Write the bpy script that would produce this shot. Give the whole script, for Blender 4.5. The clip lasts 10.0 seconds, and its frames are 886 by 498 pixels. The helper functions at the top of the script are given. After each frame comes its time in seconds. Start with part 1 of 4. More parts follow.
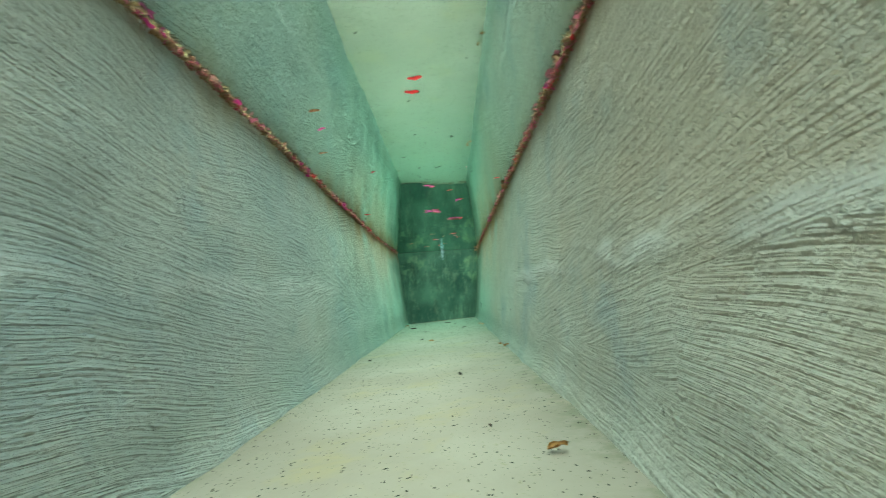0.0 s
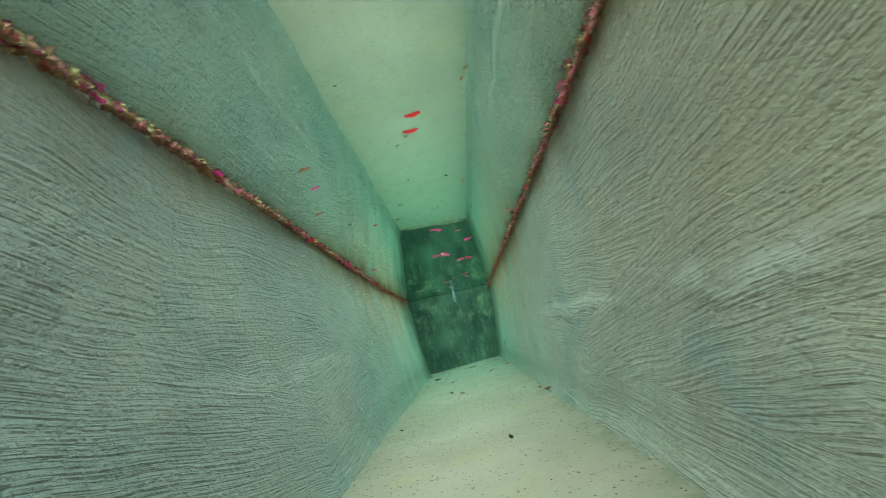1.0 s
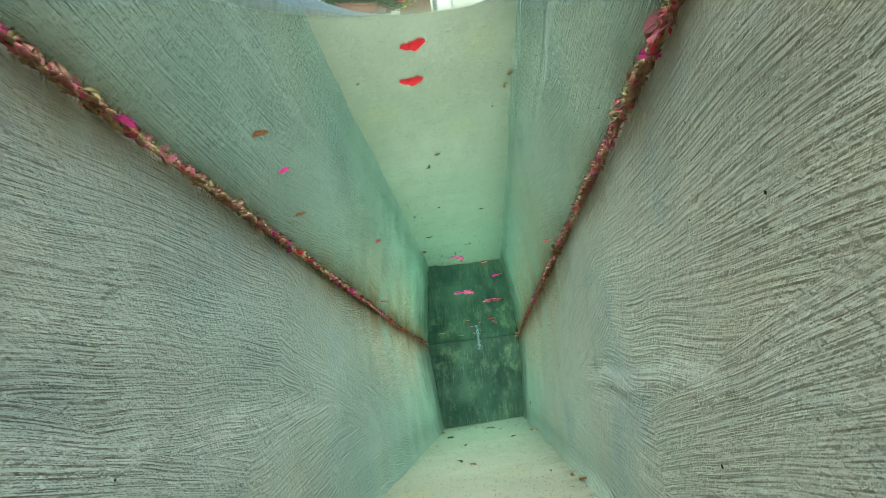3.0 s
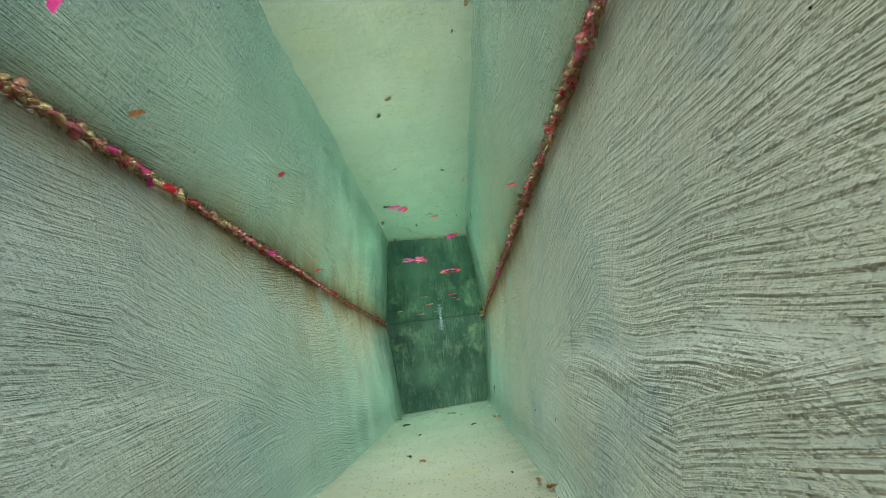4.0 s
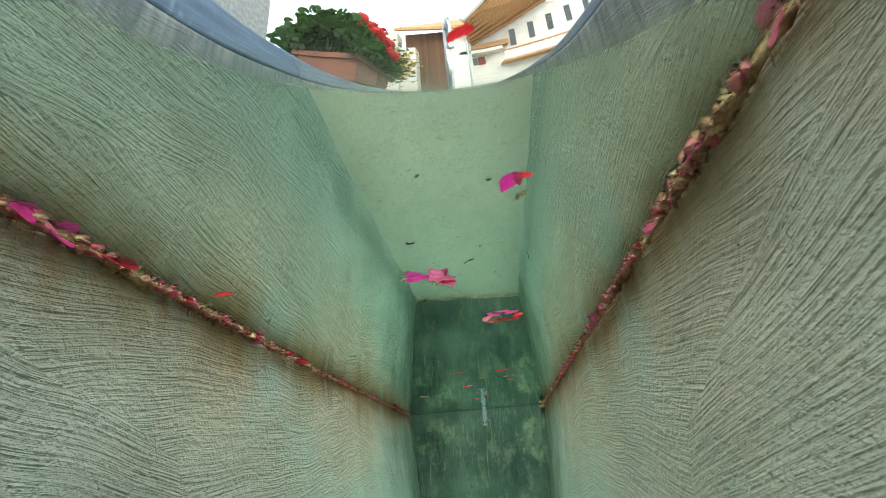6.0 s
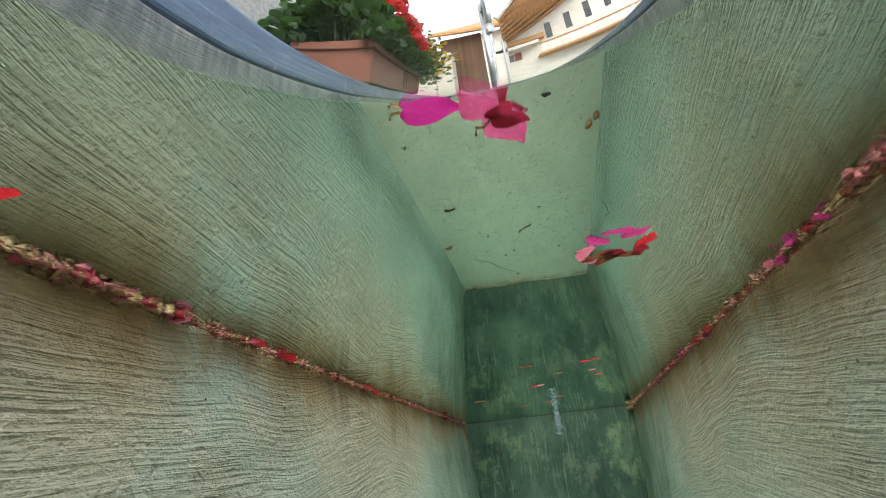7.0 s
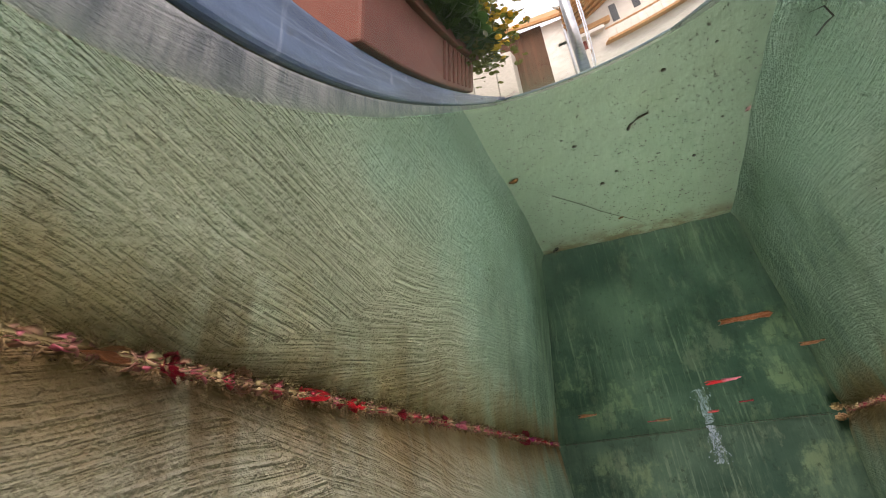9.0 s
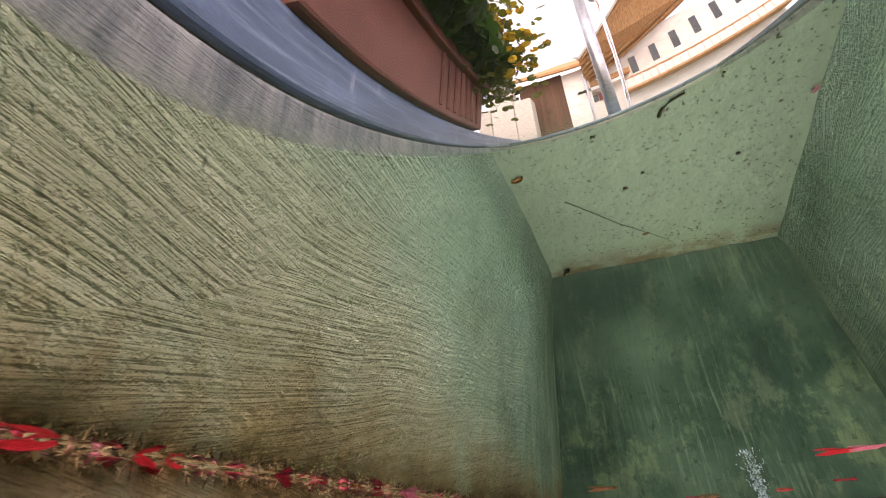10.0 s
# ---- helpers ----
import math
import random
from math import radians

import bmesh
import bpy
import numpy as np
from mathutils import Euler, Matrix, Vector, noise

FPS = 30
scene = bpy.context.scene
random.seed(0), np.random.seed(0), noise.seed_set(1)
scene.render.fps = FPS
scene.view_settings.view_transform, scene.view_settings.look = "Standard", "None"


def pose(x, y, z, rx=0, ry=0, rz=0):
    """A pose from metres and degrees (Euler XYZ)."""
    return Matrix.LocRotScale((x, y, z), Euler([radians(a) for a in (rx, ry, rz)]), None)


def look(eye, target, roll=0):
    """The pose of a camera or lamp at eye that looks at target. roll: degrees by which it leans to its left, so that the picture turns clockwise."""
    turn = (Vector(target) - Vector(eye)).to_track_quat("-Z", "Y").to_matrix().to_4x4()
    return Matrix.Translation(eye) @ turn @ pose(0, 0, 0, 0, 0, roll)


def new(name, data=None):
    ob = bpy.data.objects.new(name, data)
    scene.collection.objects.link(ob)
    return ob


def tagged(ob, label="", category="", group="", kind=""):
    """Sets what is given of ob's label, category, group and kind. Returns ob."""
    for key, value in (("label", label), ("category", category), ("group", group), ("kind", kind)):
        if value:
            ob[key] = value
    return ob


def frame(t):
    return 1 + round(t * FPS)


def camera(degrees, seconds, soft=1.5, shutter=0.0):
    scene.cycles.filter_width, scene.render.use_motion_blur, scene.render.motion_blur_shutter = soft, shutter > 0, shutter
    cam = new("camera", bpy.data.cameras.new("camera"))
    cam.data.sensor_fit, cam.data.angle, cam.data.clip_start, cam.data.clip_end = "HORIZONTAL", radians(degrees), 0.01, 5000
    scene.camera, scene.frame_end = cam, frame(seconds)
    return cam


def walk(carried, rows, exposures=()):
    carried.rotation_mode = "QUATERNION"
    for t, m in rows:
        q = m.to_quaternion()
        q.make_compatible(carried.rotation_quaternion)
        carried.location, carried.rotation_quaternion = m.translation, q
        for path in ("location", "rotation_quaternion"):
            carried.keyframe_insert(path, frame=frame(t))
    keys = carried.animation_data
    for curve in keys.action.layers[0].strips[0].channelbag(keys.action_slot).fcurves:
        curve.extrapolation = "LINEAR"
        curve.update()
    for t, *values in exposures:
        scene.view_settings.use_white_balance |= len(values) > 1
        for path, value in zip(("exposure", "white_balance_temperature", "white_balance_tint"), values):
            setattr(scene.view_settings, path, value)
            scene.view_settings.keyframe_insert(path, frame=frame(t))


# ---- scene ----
cam = camera(86.7, 10.0, 1.0, 0.14)
PATH = [
    (0, (0.076, 0.482, 0.141), (0.048, 2.471, 0.341), -3.6),
    (0.1, (0.084, 0.492, 0.136), (0.168, 2.478, 0.354), -5.1),
    (0.2, (0.079, 0.5, 0.138), (-0.007, 2.482, 0.389), -3.8),
    (0.3, (0.073, 0.504, 0.14), (-0.223, 2.462, 0.417), 1.5),
    (0.4, (0.082, 0.509, 0.149), (-0.026, 2.484, 0.446), -4.0),
    (0.5, (0.081, 0.515, 0.154), (0.013, 2.491, 0.456), -5.2),
    (0.6, (0.071, 0.527, 0.158), (0.009, 2.502, 0.469), -6.6),
    (0.7, (0.067, 0.538, 0.166), (0.028, 2.512, 0.482), -8.7),
    (0.8, (0.066, 0.545, 0.174), (0.078, 2.518, 0.501), -11.1),
    (0.9, (0.061, 0.551, 0.175), (0.14, 2.522, 0.502), -14.4),
    (1, (0.047, 0.57, 0.173), (0.032, 2.536, 0.538), -12.9),
    (1.1, (0.034, 0.579, 0.177), (-0.05, 2.541, 0.558), -12.5),
    (1.2, (0.036, 0.587, 0.168), (0.027, 2.549, 0.551), -13.6),
    (1.3, (0.054, 0.599, 0.161), (0.086, 2.563, 0.536), -11.3),
    (1.5, (0.102, 0.61, 0.149), (0.293, 2.568, 0.505), -9.0),
    (1.6, (0.104, 0.624, 0.161), (0.262, 2.579, 0.554), -9.7),
    (1.7, (0.097, 0.638, 0.164), (0.171, 2.584, 0.619), -9.4),
    (1.8, (0.088, 0.653, 0.176), (0.079, 2.585, 0.694), -8.2),
    (2, (0.06, 0.668, 0.19), (-0.067, 2.576, 0.776), -7.3),
    (2.2, (0.042, 0.68, 0.183), (-0.121, 2.591, 0.747), -7.8),
    (3.3, (0.082, 0.861, 0.192), (-0.029, 2.775, 0.76), -5.8),
    (3.5, (0.088, 0.903, 0.196), (0.008, 2.824, 0.748), -6.0),
    (4, (0.102, 1.018, 0.185), (0.086, 2.958, 0.671), -6.8),
    (4.5, (0.107, 1.157, 0.187), (-0.026, 3.083, 0.709), -4.1),
    (5, (0.089, 1.293, 0.217), (-0.081, 3.166, 0.896), -4.4),
    (5.2, (0.091, 1.357, 0.23), (-0.048, 3.214, 0.959), -4.3),
    (6.3, (0.077, 1.734, 0.265), (-0.133, 3.534, 1.11), -4.6),
    (6.5, (0.063, 1.793, 0.278), (-0.232, 3.586, 1.113), -4.5),
    (7, (0.043, 1.961, 0.299), (-0.32, 3.728, 1.162), -5.6),
    (7.5, (0.015, 2.12, 0.325), (-0.429, 3.864, 1.196), -4.3),
    (8, (-0.004, 2.251, 0.352), (-0.533, 3.936, 1.291), -2.6),
    (8.5, (-0.038, 2.353, 0.36), (-0.677, 4.011, 1.278), -3.8),
    (9, (-0.054, 2.447, 0.376), (-0.71, 4.102, 1.289), -5.6),
    (9.5, (-0.07, 2.541, 0.393), (-0.79, 4.136, 1.361), -3.0),
    (10, (-0.077, 2.629, 0.409), (-0.745, 4.188, 1.469), -2.2),
]
EXPOSURES = [(0.0, 1.74, 5850, -16), (0.6, 1.72, 5850, -16), (1.0, 1.48, 5800, -19), (1.5, 1.68, 5850, -13), (2.0, 1.80, 5850, -8), (3.5, 1.70, 6180, -2), (5.0, 1.66, 6300, 8), (6.5, 1.45, 6450, 21), (8.0, 1.26, 6900, 35), (9.0, 1.25, 7100, 42), (10.0, 1.38, 7400, 51)]
walk(cam, [(t, look(eye, target, roll)) for t, eye, target, roll in PATH], EXPOSURES)

# ---- plan: the trough lies along y, its water stands at WATER ----
WATER = 0.442
HALF, Y0, Y1 = 0.25, -0.7, 3.59          # inner half width, near and far inner faces
TOP = 0.545                              # top of the plastered walls
CURB, CURB_TOP = 0.562, 0.655            # underside and top of the stone coping
GROUND = -0.30


def floor_z(x, y):
    """The bed is nearly level and falls a little to the west."""
    return -0.016 + 0.05 * max(-0.25, min(0.25, x))


def foot_x(side, y):
    """Half width at the foot of a wall."""
    return 0.221 if side > 0 else 0.199 + 0.010 * max(0.0, y - 0.9)


def water_x(side, y):
    """Half width at the water line: both walls lean outwards, and the trough widens to the far end."""
    if side > 0:
        return 0.245 + 0.007 * max(0.0, y - 0.9)
    return 0.224 + 0.030 * min(1.75, max(0.0, y - 0.9))


def wall_x(side, y, z):
    f = min(1.0, max(-0.3, (z + 0.016) / (WATER + 0.016)))
    return foot_x(side, y) + (water_x(side, y) - foot_x(side, y)) * f


# ---- world and sun ----
SUN = Vector((0.02, -0.64, 0.70)).normalized()
world = bpy.data.worlds.new("sky")
scene.world = world
world.use_nodes = True
wn = world.node_tree
sky = wn.nodes.new("ShaderNodeTexSky")
sky.sky_type, sky.sun_disc = "NISHITA", False
sky.sun_elevation = math.asin(SUN.z)
sky.sun_rotation = math.atan2(SUN.x, SUN.y)
sky.dust_density, sky.air_density = 5.0, 1.0
haze = wn.nodes.new("ShaderNodeMix")
haze.data_type = "RGBA"
haze.inputs[0].default_value, haze.inputs[7].default_value = 0.65, (6.4, 6.6, 7.0, 1.0)
wn.links.new(sky.outputs[0], haze.inputs[6])
wn.links.new(haze.outputs[2], wn.nodes["Background"].inputs[0])
wn.nodes["Background"].inputs[1].default_value = 0.15
sun = new("sun", bpy.data.lights.new("sun", "SUN"))
sun.data.energy, sun.data.angle, sun.data.color = 0.9, radians(35), (1.0, 0.94, 0.84)
sun.matrix_world = look(SUN * 30, (0, 0, 0))


# ---- materials ----
class Nodes:
    """Short writing of node trees."""

    def __init__(self, name, rough=0.7, metal=0.0, spec=0.3):
        self.mat = bpy.data.materials.new(name)
        self.mat.use_nodes = True
        self.tree = self.mat.node_tree
        self.bsdf = self.tree.nodes["Principled BSDF"]
        self.bsdf.inputs["Roughness"].default_value = rough
        self.bsdf.inputs["Metallic"].default_value = metal
        self.bsdf.inputs["Specular IOR Level"].default_value = spec
        self.place = self.add("ShaderNodeTexCoord").outputs["Object"]

    def add(self, kind, **values):
        node = self.tree.nodes.new(kind)
        if "operation" in values:
            node.operation = values["operation"]
        if "use_clamp" in values:
            node.use_clamp = values["use_clamp"]
        if "interpolation_type" in values:
            node.interpolation_type = values["interpolation_type"]
        if "data_type" in values:
            node.data_type = values["data_type"]
        if "blend_type" in values:
            node.blend_type = values["blend_type"]
        if "feature" in values:
            node.feature = values["feature"]
        if "rotation_type" in values:
            node.rotation_type = values["rotation_type"]
        return node

    def put(self, socket, value):
        if isinstance(value, (int, float)):
            socket.default_value = value
        elif isinstance(value, tuple):
            socket.default_value = value if len(value) == len(socket.default_value) else (*value, 1.0)
        else:
            self.tree.links.new(value, socket)

    def noise(self, scale, detail=4, rough=0.55, at=None, stretch=None, distort=0.0, output="Fac"):
        node = self.add("ShaderNodeTexNoise")
        at = self.place if at is None else at
        if stretch:
            at = self.mul(at, stretch)
        self.put(node.inputs["Vector"], at)
        node.inputs["Scale"].default_value, node.inputs["Detail"].default_value = scale, detail
        node.inputs["Roughness"].default_value, node.inputs["Distortion"].default_value = rough, distort
        return node.outputs[output]

    def mul(self, a, b):
        node = self.add("ShaderNodeVectorMath", operation="MULTIPLY")
        self.put(node.inputs[0], a), self.put(node.inputs[1], b)
        return node.outputs[0]

    def vadd(self, a, b):
        node = self.add("ShaderNodeVectorMath", operation="ADD")
        self.put(node.inputs[0], a), self.put(node.inputs[1], b)
        return node.outputs[0]

    def calc(self, op, a, b=0.0, clamp=False):
        node = self.add("ShaderNodeMath", operation=op, use_clamp=clamp)
        self.put(node.inputs[0], a), self.put(node.inputs[1], b)
        return node.outputs[0]

    def axis(self, which, at=None):
        node = self.add("ShaderNodeSeparateXYZ")
        self.put(node.inputs[0], self.place if at is None else at)
        return node.outputs[which]

    def ramp(self, value, low, high, to_low=0.0, to_high=1.0):
        node = self.add("ShaderNodeMapRange", interpolation_type="SMOOTHSTEP")
        self.put(node.inputs[0], value)
        for k, v in enumerate((low, high, to_low, to_high)):
            self.put(node.inputs[k + 1], v)
        return node.outputs[0]

    def mix(self, a, b, fac, blend="MIX"):
        node = self.add("ShaderNodeMix", data_type="RGBA", blend_type=blend)
        self.put(node.inputs[0], fac), self.put(node.inputs[6], a), self.put(node.inputs[7], b)
        return node.outputs[2]

    def random(self):
        return self.add("ShaderNodeObjectInfo").outputs["Random"]

    def island(self):
        return self.add("ShaderNodeNewGeometry").outputs["Random Per Island"]

    def finish(self, color, height=None, depth=0.002, strength=1.0, rough=None):
        self.put(self.bsdf.inputs["Base Color"], color)
        if rough is not None:
            self.put(self.bsdf.inputs["Roughness"], rough)
        if height is not None:
            bump = self.add("ShaderNodeBump")
            bump.inputs["Strength"].default_value, bump.inputs["Distance"].default_value = strength, depth
            self.put(bump.inputs["Height"], height)
            self.tree.links.new(bump.outputs[0], self.bsdf.inputs["Normal"])
        return self.mat


# green of the water at a distance, mixed into the plaster as haze
HAZE_GREEN = (0.30, 0.67, 0.49)


def plaster_material():
    """Combed cement render: patches of strokes at their own angles, brown film at the water line, green water haze
    painted in to the far end.
    """
    n = Nodes("combed_plaster", 0.85, spec=0.15)
    warp = n.noise(3.2, 3, output="Color")
    at = n.vadd(n.place, n.mul(n.vadd(warp, (-0.5, -0.5, -0.5)), (0.0, 0.20, 0.10)))
    cells = n.add("ShaderNodeTexVoronoi", feature="F1")
    n.put(cells.inputs["Vector"], n.mul(at, (0.2, 0.75, 1.5)))
    cells.inputs["Scale"].default_value = 3.0
    turn = n.calc("MULTIPLY", n.calc("SUBTRACT", n.axis(0, cells.outputs["Color"]), 0.5), 0.46)
    sway = n.calc("MULTIPLY", n.calc("SUBTRACT", n.noise(2.6, 2), 0.5), 0.06)
    bent = n.add("ShaderNodeCombineXYZ")
    n.put(bent.inputs[2], sway)
    swing = n.add("ShaderNodeVectorRotate", rotation_type="X_AXIS")
    n.put(swing.inputs["Vector"], n.vadd(n.place, bent.outputs[0])), n.put(swing.inputs["Angle"], turn)
    comb = n.noise(1.0, 2, 0.55, swing.outputs[0], (20.0, 9.5, 330.0))
    fine = n.noise(1.0, 2, 0.5, swing.outputs[0], (60.0, 24.0, 540.0))
    grit = n.noise(230.0, 4, 0.7)
    grain = n.noise(105.0, 3, 0.65)
    lumps = n.noise(14.0, 4, 0.6)
    pits = n.ramp(n.noise(38.0, 2), 0.68, 0.76)
    worn = n.ramp(n.noise(5.0, 3), 0.38, 0.62, 1.7, 0.7)
    stroke = n.calc("MULTIPLY", n.calc("ADD", comb, n.calc("MULTIPLY", fine, 0.35)), n.calc("MULTIPLY", worn, n.ramp(grain, 0.25, 0.6, 0.62, 1.0)))
    marks = n.calc("ADD", comb, n.calc("MULTIPLY", fine, 0.35))
    stroke = n.calc("MULTIPLY", stroke, n.ramp(n.axis(1), 2.3, 3.2, 1.0, 0.45))
    height = n.calc("ADD", stroke, n.calc("MULTIPLY", grit, 0.55))
    height = n.calc("ADD", height, n.calc("MULTIPLY", grain, 0.62))
    height = n.calc("ADD", height, n.calc("MULTIPLY", lumps, 0.6))
    height = n.calc("SUBTRACT", height, n.calc("MULTIPLY", pits, 0.5))
    color = n.mix((0.52, 0.53, 0.46), (0.66, 0.665, 0.59), n.ramp(n.noise(6.0, 6, 0.65), 0.3, 0.7))
    # ridges paler, grooves darker: relief shading added to the colour
    color = n.mix(color, (0.70, 0.70, 0.63), n.ramp(marks, 0.66, 0.86, 0.0, 0.5))
    color = n.mix(color, (0.36, 0.365, 0.315), n.ramp(marks, 0.65, 0.50, 0.0, 0.22))
    color = n.mix(color, (0.30, 0.31, 0.26), n.ramp(grit, 0.46, 0.32, 0.0, 0.4))
    color = n.mix(color, (0.40, 0.31, 0.20), n.ramp(n.noise(2.4, 5, 0.6), 0.52, 0.72, 0.0, 0.5))
    color = n.mix(color, (0.24, 0.30, 0.28), n.ramp(n.noise(11.0, 5, 0.7), 0.60, 0.74, 0.0, 0.6))
    color = n.mix(color, (0.10, 0.11, 0.10), n.ramp(n.noise(60.0, 3, 0.6), 0.71, 0.78, 0.0, 0.7))
    color = n.mix(color, (0.58, 0.46, 0.33), n.ramp(n.noise(1.3, 5, 0.6), 0.50, 0.66, 0.0, 0.55))
    color = n.mix(color, (0.40, 0.47, 0.48), n.ramp(n.noise(3.7, 5, 0.65), 0.50, 0.68, 0.0, 0.75))
    color = n.mix(color, (0.72, 0.72, 0.66), n.ramp(n.noise(8.0, 6, 0.7), 0.60, 0.74, 0.0, 0.6))
    z, y = n.axis(2), n.axis(1)
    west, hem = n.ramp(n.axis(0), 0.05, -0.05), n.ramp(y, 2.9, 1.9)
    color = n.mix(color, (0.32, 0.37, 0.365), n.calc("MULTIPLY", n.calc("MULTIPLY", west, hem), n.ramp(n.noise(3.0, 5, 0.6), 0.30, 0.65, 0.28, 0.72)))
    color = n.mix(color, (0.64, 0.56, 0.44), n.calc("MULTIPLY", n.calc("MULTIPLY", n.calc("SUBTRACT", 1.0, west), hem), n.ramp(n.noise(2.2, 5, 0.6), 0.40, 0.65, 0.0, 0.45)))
    line = n.calc("ABSOLUTE", n.calc("SUBTRACT", n.calc("ADD", z, n.calc("MULTIPLY", n.noise(9.0, 5, 0.65), 0.05)), 0.197))
    smear = n.calc("MULTIPLY", n.calc("MULTIPLY", n.ramp(line, 0.022, 0.003), n.ramp(y, 1.9, 1.3)), n.ramp(n.noise(1.0, 3, 0.6, None, (6.0, 5.0, 9.0)), 0.40, 0.53))
    smear = n.calc("MULTIPLY", smear, n.ramp(west, 0.0, 1.0, 1.0, 0.4))
    height = n.calc("ADD", height, n.calc("MULTIPLY", smear, n.calc("ADD", 0.9, n.calc("MULTIPLY", lumps, 1.6))))
    color = n.mix(color, (0.76, 0.75, 0.70), n.calc("MULTIPLY", smear, 0.65))
    # water haze put into the wall colour, growing towards the far end
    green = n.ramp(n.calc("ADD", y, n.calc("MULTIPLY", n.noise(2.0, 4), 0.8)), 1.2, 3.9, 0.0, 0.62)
    color = n.mix(color, HAZE_GREEN, green)
    # darker green low on the far walls, painted in as the water's murk
    low = n.ramp(n.calc("ADD", z, n.calc("MULTIPLY", n.noise(5.0, 4), 0.12)), 0.20, 0.02)
    color = n.mix(color, (0.12, 0.27, 0.19), n.calc("MULTIPLY", low, n.ramp(y, 1.7, 2.8, 0.0, 0.40)))
    # a narrower grey-green band along the wall foot
    foot_band = n.ramp(n.calc("ADD", z, n.calc("MULTIPLY", n.noise(7.0, 4, 0.6), 0.03)), 0.085, 0.045)
    color = n.mix(color, (0.24, 0.35, 0.28), n.calc("MULTIPLY", foot_band, n.ramp(y, 1.0, 1.9, 0.10, 0.38)))
    olive = n.calc("MULTIPLY", n.ramp(n.noise(3.0, 5, 0.6), 0.25, 0.55), n.calc("MULTIPLY", n.ramp(z, 0.10, 0.36), n.ramp(y, 1.5, 2.4, 0.08, 0.62)))
    olive = n.calc("MULTIPLY", olive, n.ramp(y, 3.5, 2.9, 0.25, 1.0))
    color = n.mix(color, n.mix((0.46, 0.37, 0.21), (0.70, 0.60, 0.42), n.ramp(marks, 0.5, 0.8)), olive)
    creep = n.ramp(n.calc("ADD", y, n.calc("MULTIPLY", n.calc("SUBTRACT", n.noise(5.0, 5, 0.65), 0.5), 0.9)), 2.95, 3.62, 0.0, 0.90)
    color = n.mix(color, n.mix((0.05, 0.13, 0.085), (0.16, 0.27, 0.17), n.ramp(n.noise(1.0, 5, 0.7, None, (20.0, 26.0, 6.0)), 0.35, 0.65)), creep)
    streak = n.noise(1.0, 4, 0.6, None, (10.0, 24.0, 2.0))
    reach = n.calc("ADD", n.ramp(y, 1.5, 2.6, 0.032, 0.046), n.calc("MULTIPLY", n.ramp(n.noise(1.0, 3, 0.6, None, (3.0, 6.0, 2.0)), 0.35, 0.7), 0.05))
    reach = n.calc("ADD", reach, n.calc("MULTIPLY", n.ramp(streak, 0.45, 0.72), n.ramp(y, 1.4, 2.6, 0.015, 0.05)))
    film = n.ramp(n.calc("DIVIDE", n.calc("ABSOLUTE", n.calc("SUBTRACT", z, WATER)), reach), 0.0, 1.0, 0.90, 0.0)
    film = n.calc("MULTIPLY", film, n.ramp(y, 1.4, 2.3, 0.5, 1.0))
    film = n.calc("MULTIPLY", film, n.ramp(n.noise(1.0, 3, 0.6, None, (4.0, 17.0, 1.0)), 0.36, 0.56, 0.38, 1.0))
    film = n.calc("MULTIPLY", film, n.ramp(n.calc("ABSOLUTE", n.axis(0)), 0.33, 0.30))
    color = n.mix(color, n.mix((0.20, 0.115, 0.038), (0.35, 0.225, 0.09), n.ramp(n.noise(20.0, 4), 0.35, 0.65)), film)
    wash = n.calc("MULTIPLY", n.ramp(n.calc("ABSOLUTE", n.calc("SUBTRACT", z, WATER)), 0.13, 0.0, 0.0, 0.62), n.ramp(n.noise(1.0, 4, 0.6, None, (4.0, 7.0, 2.5)), 0.34, 0.60))
    wash = n.calc("MULTIPLY", wash, n.calc("MULTIPLY", n.ramp(y, 1.3, 2.3, 0.25, 1.0), n.ramp(y, 3.5, 3.1, 0.3, 1.0)))
    color = n.mix(color, (0.42, 0.28, 0.12), n.calc("MULTIPLY", wash, n.ramp(n.calc("ABSOLUTE", n.axis(0)), 0.33, 0.30)))
    above = n.ramp(z, WATER + 0.004, WATER + 0.012)
    height = n.calc("MULTIPLY", height, n.ramp(above, 0.0, 1.0, 1.0, 0.35))
    color = n.mix(color, n.mix((0.10, 0.11, 0.13), (0.34, 0.33, 0.32), n.ramp(n.noise(1.0, 5, 0.7, None, (30.0, 40.0, 4.0)), 0.32, 0.68)), above)
    return n.finish(color, height, 0.0062, 1.0)


